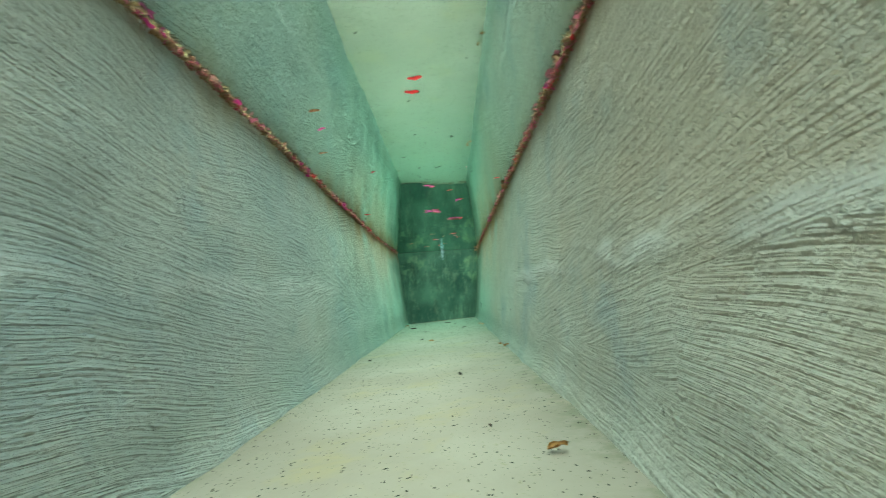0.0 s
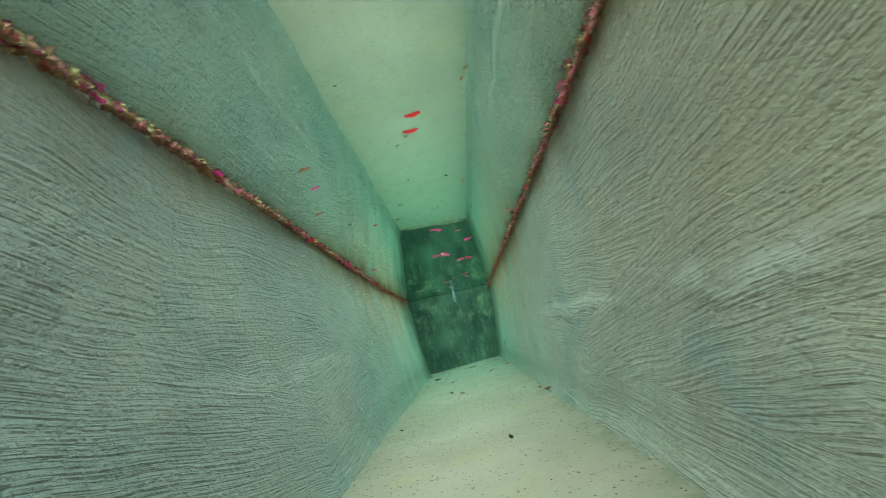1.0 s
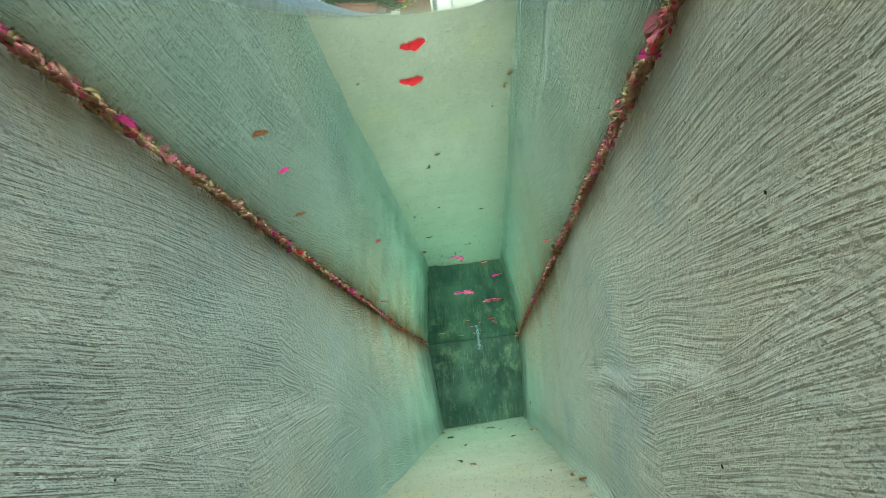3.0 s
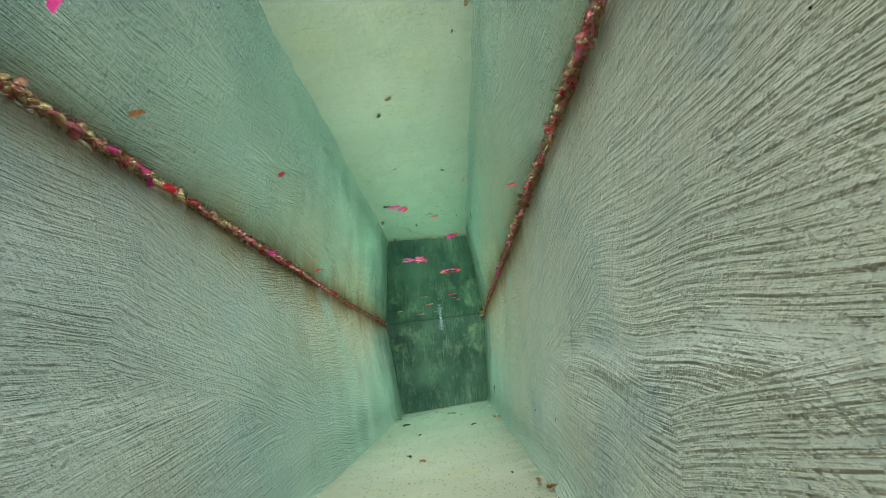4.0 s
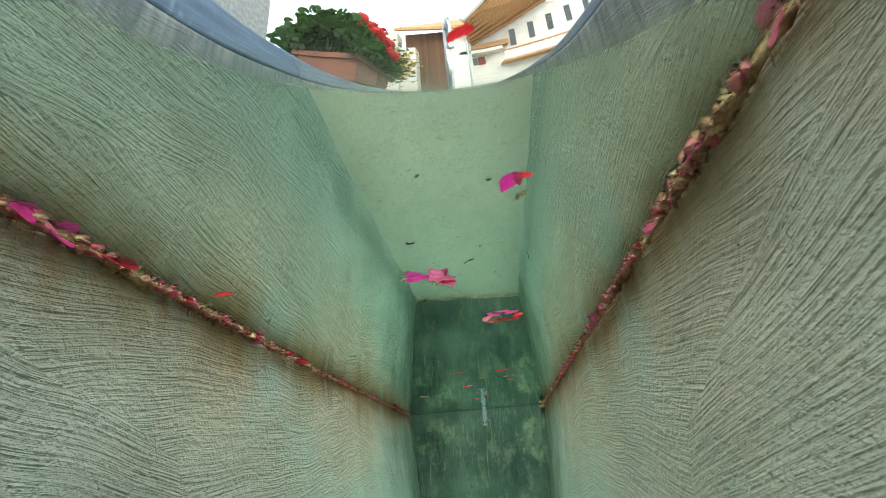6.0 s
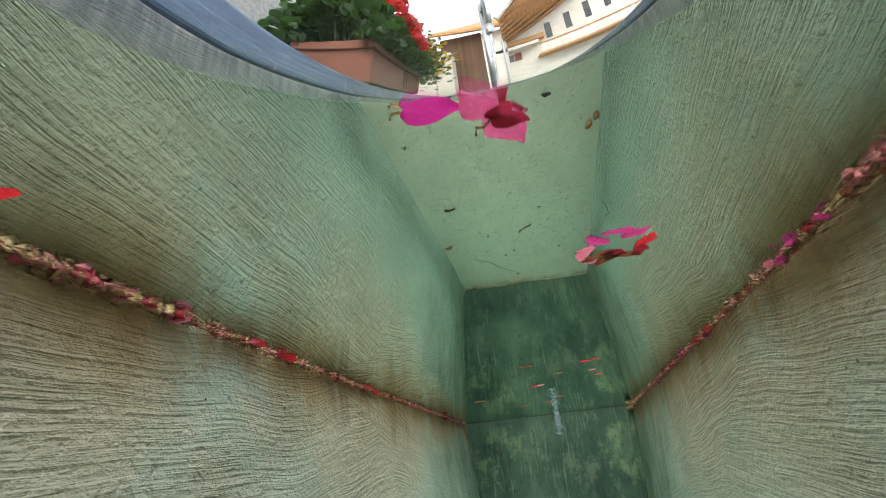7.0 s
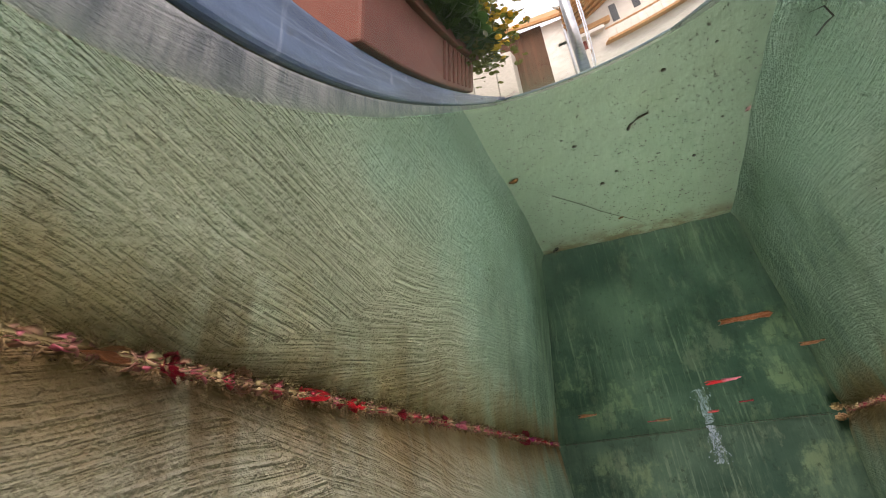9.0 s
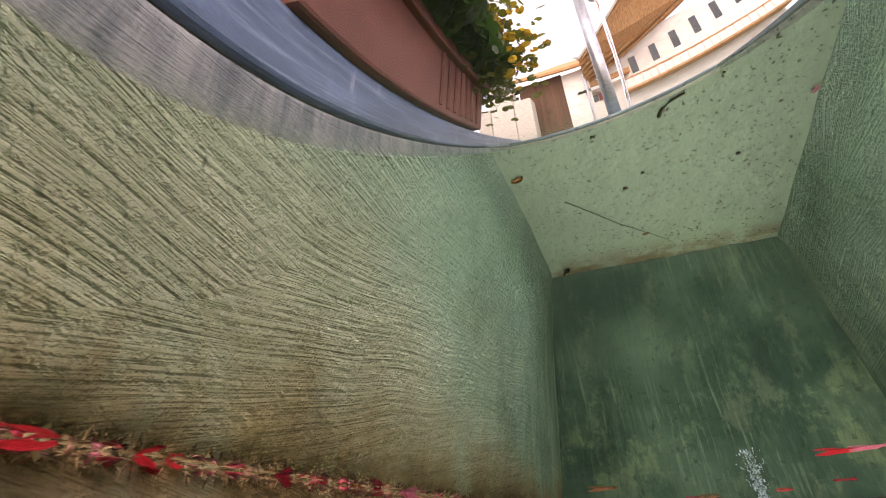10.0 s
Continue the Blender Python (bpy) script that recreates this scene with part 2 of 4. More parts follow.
def end_material():
    """Dark green growth on the far wall, brushed in upright streaks, thin in places."""
    n = Nodes("algae_wall", 0.8, spec=0.15)
    streak = n.noise(1.0, 6, 0.72, None, (42.0, 10.0, 6.0), 1.2)
    patch = n.noise(9.0, 6, 0.7)
    color = n.mix((0.026, 0.070, 0.050), (0.066, 0.136, 0.094), n.ramp(n.noise(5.0, 5), 0.35, 0.68))
    color = n.mix(color, (0.20, 0.32, 0.19), n.calc("MULTIPLY", n.ramp(streak, 0.46, 0.74), n.ramp(n.noise(4.2, 5, 0.65), 0.42, 0.66, 0.0, 0.65)))
    low = n.calc("MULTIPLY", n.ramp(patch, 0.50, 0.62), n.ramp(n.axis(2), 0.14, 0.30))
    bare = n.calc("MULTIPLY", low, n.ramp(n.axis(2), WATER - 0.005, WATER - 0.05))
    color = n.mix(color, (0.17, 0.27, 0.15), n.calc("MULTIPLY", bare, n.ramp(n.noise(40.0, 5, 0.7, None, (1.6, 1.0, 0.5)), 0.40, 0.56, 0.12, 0.65)))
    color = n.mix(color, (0.30, 0.29, 0.27), n.ramp(n.axis(2), WATER + 0.004, WATER + 0.012))
    blot = n.ramp(n.noise(15.0, 6, 0.75, None, (1.0, 1.0, 0.55)), 0.55, 0.66, 0.0, 0.5)
    color = n.mix(color, (0.14, 0.20, 0.13), n.calc("MULTIPLY", blot, n.ramp(n.axis(2), WATER, WATER - 0.02)))
    color = n.mix(color, (0.015, 0.035, 0.025), n.ramp(n.noise(9.0, 5, 0.7, None, (1.0, 1.0, 0.4)), 0.52, 0.70, 0.0, 0.6))
    brush = n.noise(1.0, 5, 0.7, None, (150.0, 20.0, 9.0))
    color = n.mix(color, (0.15, 0.23, 0.16), n.calc("MULTIPLY", n.ramp(brush, 0.52, 0.68), n.ramp(n.noise(6.0, 4, 0.6), 0.45, 0.62, 0.0, 0.7)))
    color = n.mix(color, (0.02, 0.045, 0.03), n.ramp(n.noise(70.0, 4, 0.7), 0.56, 0.70, 0.0, 0.6))
    height = n.calc("ADD", n.calc("MULTIPLY", n.calc("ADD", streak, brush), 0.6), n.calc("ADD", patch, n.calc("MULTIPLY", n.noise(90.0, 4, 0.7), 0.4)))
    return n.finish(color, height, 0.002, 0.8)


def floor_material():
    n = Nodes("trowelled_floor", 0.8, spec=0.2)
    color = n.mix((0.275, 0.242, 0.195), (0.345, 0.312, 0.258), n.ramp(n.noise(3.0, 5, 0.6), 0.3, 0.7))
    color = n.mix(color, (0.40, 0.34, 0.23), n.ramp(n.noise(5.0, 5, 0.65), 0.55, 0.75, 0.0, 0.5))
    color = n.mix(color, (0.28, 0.26, 0.17), n.ramp(n.noise(130.0, 3, 0.6), 0.64, 0.72, 0.0, 0.8))
    color = n.mix(color, (0.36, 0.30, 0.15), n.ramp(n.noise(7.0, 5, 0.65), 0.52, 0.70, 0.0, 0.45))
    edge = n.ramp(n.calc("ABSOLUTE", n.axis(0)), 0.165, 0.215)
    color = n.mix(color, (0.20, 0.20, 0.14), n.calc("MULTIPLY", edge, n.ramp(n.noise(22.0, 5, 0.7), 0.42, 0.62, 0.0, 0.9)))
    # the same haze painted into the bed, greener with distance
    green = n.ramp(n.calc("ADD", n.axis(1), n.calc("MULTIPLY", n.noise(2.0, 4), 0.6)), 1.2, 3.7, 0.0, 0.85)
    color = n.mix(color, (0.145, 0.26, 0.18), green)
    color = n.mix(color, (0.10, 0.10, 0.06), n.ramp(n.noise(260.0, 2, 0.5), 0.67, 0.72, 0.0, 0.75))
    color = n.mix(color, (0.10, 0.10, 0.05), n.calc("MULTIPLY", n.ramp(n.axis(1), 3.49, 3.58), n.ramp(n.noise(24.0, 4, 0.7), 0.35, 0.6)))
    height = n.calc("ADD", n.noise(30.0, 5, 0.65), n.calc("MULTIPLY", n.noise(7.0, 3), 1.5))
    return n.finish(color, height, 0.0022, 0.7)


def mottled(name, dark, light, scale=20.0, rough=0.7, metal=0.0, spec=0.3, depth=0.001, stretch=None, vary=0.0):
    n = Nodes(name, rough, metal, spec)
    tone = n.noise(scale, 5, 0.65, None, stretch)
    color = n.mix(dark, light, n.ramp(tone, 0.3, 0.7))
    fine = n.noise(scale * 6, 3, 0.6, None, stretch)
    color = n.mix(color, dark, n.ramp(fine, 0.55, 0.75, 0.0, 0.4))
    if vary:
        color = n.mix(color, n.mix(dark, light, n.random()), vary)
    return n.finish(color, n.calc("ADD", tone, n.calc("MULTIPLY", fine, 0.3)), depth, 0.8)


def petal_material(name, dark, light, through_light, unit=1.0):
    """A thin wet petal with darker veins, lighter where it has faded."""
    n = Nodes(name, 0.35, spec=0.4)
    vein = n.noise(1.0, 3, 0.6, None, (13.0 * unit, 2.2 * unit, 3.0 * unit))
    color = n.mix(dark, light, n.ramp(n.noise(3.5 * unit, 4, 0.65), 0.35, 0.68))
    color = n.mix(color, dark, n.ramp(vein, 0.5, 0.66, 0.0, 0.6))
    color = n.mix(color, n.mix(dark, light, n.random()), 0.35)
    n.finish(color, vein, 0.03 / unit, 0.8)
    glow = n.add("ShaderNodeBsdfTranslucent")
    n.put(glow.inputs["Color"], through_light)
    both = n.add("ShaderNodeMixShader")
    both.inputs[0].default_value = 0.40
    n.tree.links.new(n.bsdf.outputs[0], both.inputs[1])
    n.tree.links.new(glow.outputs[0], both.inputs[2])
    n.tree.links.new(both.outputs[0], n.tree.nodes["Material Output"].inputs[0])
    return n.mat


def stone_material():
    """Blue-grey wet coping with pale lime runs and long scratches."""
    n = Nodes("wet_stone", 0.4, spec=0.5)
    color = n.mix((0.038, 0.070, 0.135), (0.090, 0.150, 0.255), n.ramp(n.noise(12.0, 5, 0.65, None, (1.0, 0.5, 2.0)), 0.3, 0.7))
    color = n.mix(color, (0.19, 0.26, 0.36), n.ramp(n.noise(1.0, 5, 0.7, None, (20.0, 6.0, 90.0)), 0.5, 0.68, 0.0, 0.7))
    color = n.mix(color, (0.50, 0.56, 0.64), n.ramp(n.noise(1.0, 4, 0.6, None, (8.0, 34.0, 5.0)), 0.58, 0.76, 0.0, 0.6))
    color = n.mix(color, (0.03, 0.04, 0.06), n.ramp(n.noise(26.0, 5, 0.7), 0.58, 0.72, 0.0, 0.6))
    return n.finish(color, n.noise(60.0, 5, 0.7), 0.002, 0.8)


def clear_material(name, tint, ior, ripple=0.0):
    mat = bpy.data.materials.new(name)
    mat.use_nodes = True
    tree = mat.node_tree
    tree.nodes.remove(tree.nodes["Principled BSDF"])
    glass = tree.nodes.new("ShaderNodeBsdfGlass")
    glass.inputs["Color"].default_value = (*tint, 1)
    glass.inputs["Roughness"].default_value, glass.inputs["IOR"].default_value = 0.0, ior
    tree.links.new(glass.outputs[0], tree.nodes["Material Output"].inputs[0])
    if ripple:
        tex, bump = tree.nodes.new("ShaderNodeTexNoise"), tree.nodes.new("ShaderNodeBump")
        at = tree.nodes.new("ShaderNodeTexCoord")
        tree.links.new(at.outputs["Object"], tex.inputs["Vector"])
        tex.inputs["Scale"].default_value, tex.inputs["Detail"].default_value = 9.0, 2.0
        bump.inputs["Strength"].default_value, bump.inputs["Distance"].default_value = 1.0, ripple
        tree.links.new(tex.outputs["Fac"], bump.inputs["Height"])
        tree.links.new(bump.outputs[0], glass.inputs["Normal"])
    return mat


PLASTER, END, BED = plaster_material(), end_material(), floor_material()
# the tint stands for the green of the mirrored path through water
WATER_MAT = clear_material("water", (0.80, 0.93, 0.86), 1.37, 0.0004)
STREAM = clear_material("falling_water", (0.97, 0.98, 1.0), 1.33)
STONE = stone_material()
TERRACOTTA = mottled("terracotta", (0.135, 0.036, 0.022), (0.21, 0.064, 0.040), 9.0, 0.6)
SOIL = mottled("soil", (0.02, 0.014, 0.01), (0.06, 0.04, 0.025), 60.0, 0.95)
SCUM = mottled("scum", (0.12, 0.065, 0.025), (0.46, 0.31, 0.15), 90.0, 0.6, depth=0.002)
DRY = mottled("dead_leaf", (0.20, 0.095, 0.025), (0.48, 0.27, 0.08), 120.0, 0.6, vary=0.5)
DARK = mottled("dark_debris", (0.012, 0.016, 0.01), (0.05, 0.05, 0.03), 200.0, 0.8)
PETALS = [
    petal_material("red_petal", (0.36, 0.010, 0.016), (0.74, 0.05, 0.06), (0.78, 0.035, 0.045)),
    petal_material("magenta_petal", (0.38, 0.015, 0.15), (0.72, 0.09, 0.34), (0.72, 0.06, 0.28)),
    petal_material("pink_petal", (0.55, 0.09, 0.16), (0.84, 0.36, 0.42), (0.80, 0.22, 0.30)),
    petal_material("faded_petal", (0.13, 0.05, 0.025), (0.36, 0.18, 0.085), (0.26, 0.11, 0.045)),
    petal_material("crimson_petal", (0.20, 0.010, 0.018), (0.44, 0.04, 0.065), (0.40, 0.016, 0.035)),
]
def shred_material():
    n = Nodes("petal_scraps", 0.45)
    pick = n.add("ShaderNodeValToRGB")
    n.put(pick.inputs[0], n.island())
    stops = ((0.0, (0.48, 0.03, 0.05)), (0.22, (0.62, 0.15, 0.20)), (0.42, (0.44, 0.20, 0.15)), (0.66, (0.26, 0.14, 0.065)), (0.9, (0.54, 0.38, 0.20)))
    while len(pick.color_ramp.elements) < len(stops):
        pick.color_ramp.elements.new(0.5)
    for e, (at, tone) in zip(pick.color_ramp.elements, stops):
        e.position, e.color = at, (*tone, 1)
    return n.finish(n.mix(pick.outputs[0], (0.10, 0.05, 0.02), n.ramp(n.noise(300.0, 3), 0.5, 0.7, 0.0, 0.6)))


SHRED = shred_material()
LEAF = petal_material("geranium_leaf", (0.010, 0.035, 0.006), (0.042, 0.11, 0.016), (0.05, 0.13, 0.02), 30.0)
HERB = petal_material("herb_leaf", (0.035, 0.055, 0.006), (0.13, 0.15, 0.02), (0.16, 0.17, 0.02), 30.0)
SCARLET = petal_material("scarlet_bloom", (0.45, 0.005, 0.01), (0.80, 0.03, 0.03), (0.8, 0.02, 0.02), 40.0)
YELLOW = mottled("yellow_flower", (0.55, 0.30, 0.01), (0.85, 0.62, 0.05), 50.0)
STEEL = mottled("galvanised_pipe", (0.42, 0.42, 0.42), (0.62, 0.62, 0.62), 30.0, 0.3, 0.9, 0.5)
LIME = mottled("lime_render", (0.66, 0.62, 0.55), (0.82, 0.79, 0.73), 2.0, 0.9)
GREY_WALL = mottled("grey_render", (0.24, 0.24, 0.24), (0.42, 0.42, 0.41), 5.0, 0.9, depth=0.01)
TIMBER = mottled("weathered_timber", (0.32, 0.15, 0.055), (0.62, 0.33, 0.14), 4.0, 0.7, stretch=(6.0, 1.0, 1.0))
PLANK = mottled("dark_planks", (0.07, 0.028, 0.016), (0.17, 0.075, 0.045), 5.0, 0.8, stretch=(5.0, 1.0, 0.4), vary=0.5)
SHUTTER = mottled("red_shutter", (0.18, 0.03, 0.025), (0.28, 0.06, 0.05), 6.0)
PANE = mottled("dark_pane", (0.012, 0.015, 0.02), (0.03, 0.035, 0.045), 1.0, 0.1, spec=0.6)
RUBBLE = mottled("pale_stone", (0.36, 0.33, 0.28), (0.62, 0.58, 0.50), 6.0, 0.9, depth=0.01, vary=0.4)
EARTH = mottled("gravel_ground", (0.16, 0.15, 0.13), (0.30, 0.28, 0.25), 9.0, 0.95, depth=0.01)
FOAM = mottled("air_bubbles", (0.26, 0.38, 0.46), (0.50, 0.62, 0.72), 90.0, 0.08, spec=0.9)


# ---- building helpers ----
def mesh_of(name, bm, material, smooth=True):
    data = bpy.data.meshes.new(name)
    bmesh.ops.recalc_face_normals(bm, faces=bm.faces)
    bm.to_mesh(data)
    bm.free()
    for m in material if isinstance(material, (list, tuple)) else [material]:
        data.materials.append(m)
    if smooth:
        for f in data.polygons:
            f.use_smooth = True
    return data


def part(name, bm, material, parent=None, label="", smooth=False):
    ob = new(name, mesh_of(name, bm, material, smooth))
    ob.parent = parent
    return tagged(ob, label)


def box(bm, lo, hi, bevel=0.0, segments=2):
    lo, hi = Vector(lo), Vector(hi)
    made = bmesh.ops.create_cube(bm, size=1.0)["verts"]
    bmesh.ops.transform(bm, matrix=Matrix.LocRotScale((lo + hi) / 2, None, hi - lo), verts=made)
    if bevel:
        edges = list({e for v in made for e in v.link_edges})
        bmesh.ops.bevel(bm, geom=edges, offset=bevel, segments=segments, affect="EDGES", profile=0.5)
    return bm


def boxed(lo, hi, bevel=0.0):
    return box(bmesh.new(), lo, hi, bevel)


def tube(bm, points, radii, sides=10, caps=True):
    rings = []
    for k, p in enumerate(points):
        p = Vector(p)
        ahead = (Vector(points[min(k + 1, len(points) - 1)]) - Vector(points[max(k - 1, 0)])).normalized()
        side = ahead.orthogonal().normalized()
        up = ahead.cross(side)
        r = float(radii[k] if isinstance(radii, (list, tuple)) else radii)
        rings.append([bm.verts.new(p + r * (math.cos(a) * side + math.sin(a) * up)) for a in [2 * math.pi * j / sides for j in range(sides)]])
    for a, b in zip(rings, rings[1:]):
        for j in range(sides):
            bm.faces.new((a[j], a[(j + 1) % sides], b[(j + 1) % sides], b[j]))
    if caps:
        bm.faces.new(rings[0][::-1]), bm.faces.new(rings[-1])
    return bm


def empty(name, at, label, category, group="", kind=""):
    ob = new(name)
    ob.location = at
    return tagged(ob, label, category, group, kind)


def setting(name, bm, material, label, category, smooth=False):
    return tagged(part(name, bm, material, None, "", smooth), label, category, "", "structure")


# ---- the trough ----
def long_wall(side):
    """An uneven inner face, rounded into the bed, with the wall's thickness behind it."""
    bm = bmesh.new()
    ys = np.arange(Y0, Y1 + 0.011, 0.03)
    zs = list(np.arange(-0.17, TOP - 0.012, 0.012)) + [TOP - 0.006, TOP]
    rows = []
    for y in ys:
        ring = []
        for z in zs:
            fillet = 0.007 * min(1.0, max(0.0, 1 - (z - floor_z(side * HALF, y)) / 0.035)) ** 2
            lump = 0.006 * noise.noise((y * 2.3, z * 4.0, side * 7.0)) + 0.003 * noise.noise((y * 9.0, z * 13.0, side * 3.0))
            if z > WATER - 0.02:
                lump *= 0.3
            ring.append(bm.verts.new((side * (wall_x(side, y, z) - fillet + lump), y, z)))
        ring.append(bm.verts.new((side * (HALF + 0.11), y, TOP)))
        ring.append(bm.verts.new((side * (HALF + 0.11), y, GROUND)))
        rows.append(ring)
    for a, b in zip(rows, rows[1:]):
        for k in range(len(a) - 1):
            bm.faces.new((a[k], a[k + 1], b[k + 1], b[k]))
    return bm


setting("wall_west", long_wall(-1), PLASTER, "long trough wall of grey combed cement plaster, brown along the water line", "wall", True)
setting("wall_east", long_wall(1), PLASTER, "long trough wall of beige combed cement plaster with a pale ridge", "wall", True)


def short_wall(y, way):
    bm = bmesh.new()
    nx, nz = 40, 36
    grid = [[bm.verts.new((-HALF - 0.04 + (2 * HALF + 0.08) * i / nx,
                           y + 0.005 * noise.noise((i * 0.31, j * 0.27, y)) - way * 0.012 * max(0.0, 1 - j / 12) ** 2,
                           -0.15 + (TOP + 0.15) * j / nz)) for j in range(nz + 1)] for i in range(nx + 1)]
    for i in range(nx):
        for j in range(nz):
            bm.faces.new((grid[i][j], grid[i + 1][j], grid[i + 1][j + 1], grid[i][j + 1]))
    return bm


setting("wall_north", short_wall(Y1, 1), END, "end wall of the trough under dark green algae with brushed streaks", "wall", True)
setting("wall_south", short_wall(Y0, -1), PLASTER, "plastered grey end wall of the trough", "wall", True)

for name, a, b in (("outer_block_north", Y1 + 0.012, Y1 + 0.12), ("outer_block_south", Y0 - 0.12, Y0 - 0.012)):
    setting(name, boxed((-HALF - 0.108, a, GROUND), (HALF + 0.108, b, TOP - 0.002), 0.006), GREY_WALL, "grey cement end block of the trough", "wall")


def bed():
    bm = bmesh.new()
    nx, ny = 24, 180
    grid = [[bm.verts.new((-HALF - 0.01 + (2 * HALF + 0.02) * i / nx, Y0 + (Y1 - Y0 + 0.01) * j / ny,
                           floor_z(-HALF + 2 * HALF * i / nx, Y0 + (Y1 - Y0) * j / ny) + 0.003 * noise.noise((i * 0.35, j * 0.3, 2.0)))) for j in range(ny + 1)] for i in range(nx + 1)]
    for i in range(nx):
        for j in range(ny):
            bm.faces.new((grid[i][j], grid[i + 1][j], grid[i + 1][j + 1], grid[i][j + 1]))
    return box(bm, (-HALF - 0.1, Y0 - 0.1, GROUND), (HALF + 0.1, Y1 + 0.1, -0.16))


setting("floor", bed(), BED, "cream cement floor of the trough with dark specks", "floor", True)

bm = bmesh.new()
bmesh.ops.create_grid(bm, x_segments=2, y_segments=2, size=0.5)
bmesh.ops.transform(bm, matrix=Matrix.LocRotScale((0, (Y0 + Y1) / 2, WATER), None, (2 * HALF + 0.07, Y1 - Y0 + 0.02, 1)), verts=bm.verts)
water = setting("water", bm, WATER_MAT, "clear greenish water surface, nearly still", "water")
for f in water.data.polygons:
    if f.normal.z < 0:
        f.flip()
water.visible_shadow = False

# coping stones over a thin shaded joint
for name, lo, hi in (("coping_west", (-0.56, Y0 - 0.2, CURB), (-HALF - 0.034, Y1 + 0.25, CURB_TOP)),
                     ("coping_east", (HALF + 0.022, Y0 - 0.2, CURB), (0.42, Y1 + 0.25, CURB_TOP - 0.06)),
                     ("coping_north", (-HALF - 0.031, Y1 + 0.012, CURB), (HALF + 0.019, Y1 + 0.25, CURB_TOP - 0.06)),
                     ("coping_south", (-HALF - 0.031, Y0 - 0.2, CURB), (HALF + 0.019, Y0 - 0.012, CURB_TOP - 0.06))):
    setting(name, boxed(lo, hi, 0.008), STONE, "blue-grey stone coping on the trough rim, wet and streaked", "coping")
for name, lo, hi in (("joint_west", (-0.34, Y0 - 0.1, TOP), (-HALF - 0.05, Y1 + 0.1, CURB)),
                     ("joint_east", (HALF + 0.03, Y0 - 0.1, TOP), (0.34, Y1 + 0.1, CURB)),
                     ("joint_north", (-HALF - 0.048, Y1 + 0.03, TOP), (HALF + 0.028, Y1 + 0.1, CURB))):
    setting(name, boxed(lo, hi), DARK, "dark recessed joint under the coping", "joint")

# ---- ground and houses outside ----
bm = bmesh.new()
bmesh.ops.create_grid(bm, x_segments=8, y_segments=8, size=400.0)
bmesh.ops.translate(bm, verts=bm.verts, vec=(0, 0, GROUND))
setting("ground", bm, EARTH, "grey gravel ground around the trough", "ground")
setting("neighbour_wall", boxed((-7.4, -9.0, GROUND), (-7.0, 13.5, 9.0)), GREY_WALL, "tall grey rendered wall beside the fountain", "wall")


def house():
    base = empty("house", (3.9, 22.0, GROUND), "white alpine house with timber eaves, balcony and red shutters", "house")

    def bit(name, bm, mat, parent=base, label=""):
        bmesh.ops.translate(bm, verts=bm.verts, vec=Vector((-1.5, 0, 0)) - base.location)
        return part(name, bm, mat, parent, label)

    bit("wall", boxed((2.31, 22.0, GROUND), (12.0, 30.0, 11.5)), LIME, base, "sunlit white rendered wall")
    # soffit rising to the right, carried on rafters
    bm = bmesh.new()
    lower = [bm.verts.new(p) for p in ((2.2, 22.1, 8.7), (9.5, 22.1, 13.0), (6.6, 17.8, 15.0), (2.0, 17.8, 9.3))]
    upper = [bm.verts.new(v.co + Vector((0, 0, 0.22))) for v in lower]
    bm.faces.new(lower), bm.faces.new(upper[::-1])
    for k in range(4):
        bm.faces.new((lower[k], lower[(k + 1) % 4], upper[(k + 1) % 4], upper[k]))
    roof = bit("roof", bm, TIMBER, base, "orange-brown timber roof overhang")
    for k in range(7):
        f = (k + 0.4) / 7
        a = Vector((2.0, 17.8, 9.2)).lerp(Vector((2.2, 22.0, 8.6)), f)
        b = Vector((6.6, 17.8, 14.9)).lerp(Vector((9.5, 22.0, 12.9)), f)
        ob = bit("rafter", tube(bmesh.new(), [a, b], 0.13, 4), TIMBER)
    bit("fascia", tube(bmesh.new(), [(1.9, 17.7, 9.2), (6.6, 17.7, 15.0)], 0.2, 4), LIME, base, "pale painted verge board")
    bit("beam", boxed((1.6, 21.2, 8.0), (4.4, 21.9, 8.5), 0.03), TIMBER)
    bit("ledge", boxed((1.6, 21.0, 7.5), (4.0, 22.0, 7.85), 0.03), LIME, base, "pale projecting ledge")
    # balcony with posts and rail boards
    bit("balcony_floor", boxed((3.9, 20.4, 5.7), (12.0, 22.0, 5.95)), TIMBER)
    bit("balcony_rail", boxed((3.9, 20.35, 6.95), (12.0, 20.5, 7.1)), TIMBER)
    for k in range(22):
        bit("rail_board", boxed((4.0 + 0.36 * k, 20.4, 5.95), (4.22 + 0.36 * k, 20.46, 6.95)), LIME)
    for k in range(6):
        bit("opening", boxed((4.6 + 1.15 * k, 21.96, 7.9 + 0.28 * k), (4.95 + 1.15 * k, 22.02, 9.6 + 0.3 * k)), PANE, base, "dark opening behind the balcony")
    window = bit("window", boxed((2.05, 21.94, 6.35), (2.6, 22.0, 7.25), 0.01), PANE, base, "dark window pane")
    for x in (1.62, 2.64):
        s = boxed((x, 21.9, 6.3), (x + 0.4, 21.96, 7.3), 0.01)
        bmesh.ops.translate(s, verts=s.verts, vec=Vector((-1.5, 0, 0)) - base.location)
        part("shutter", s, SHUTTER, window, "red wooden shutter")


house()


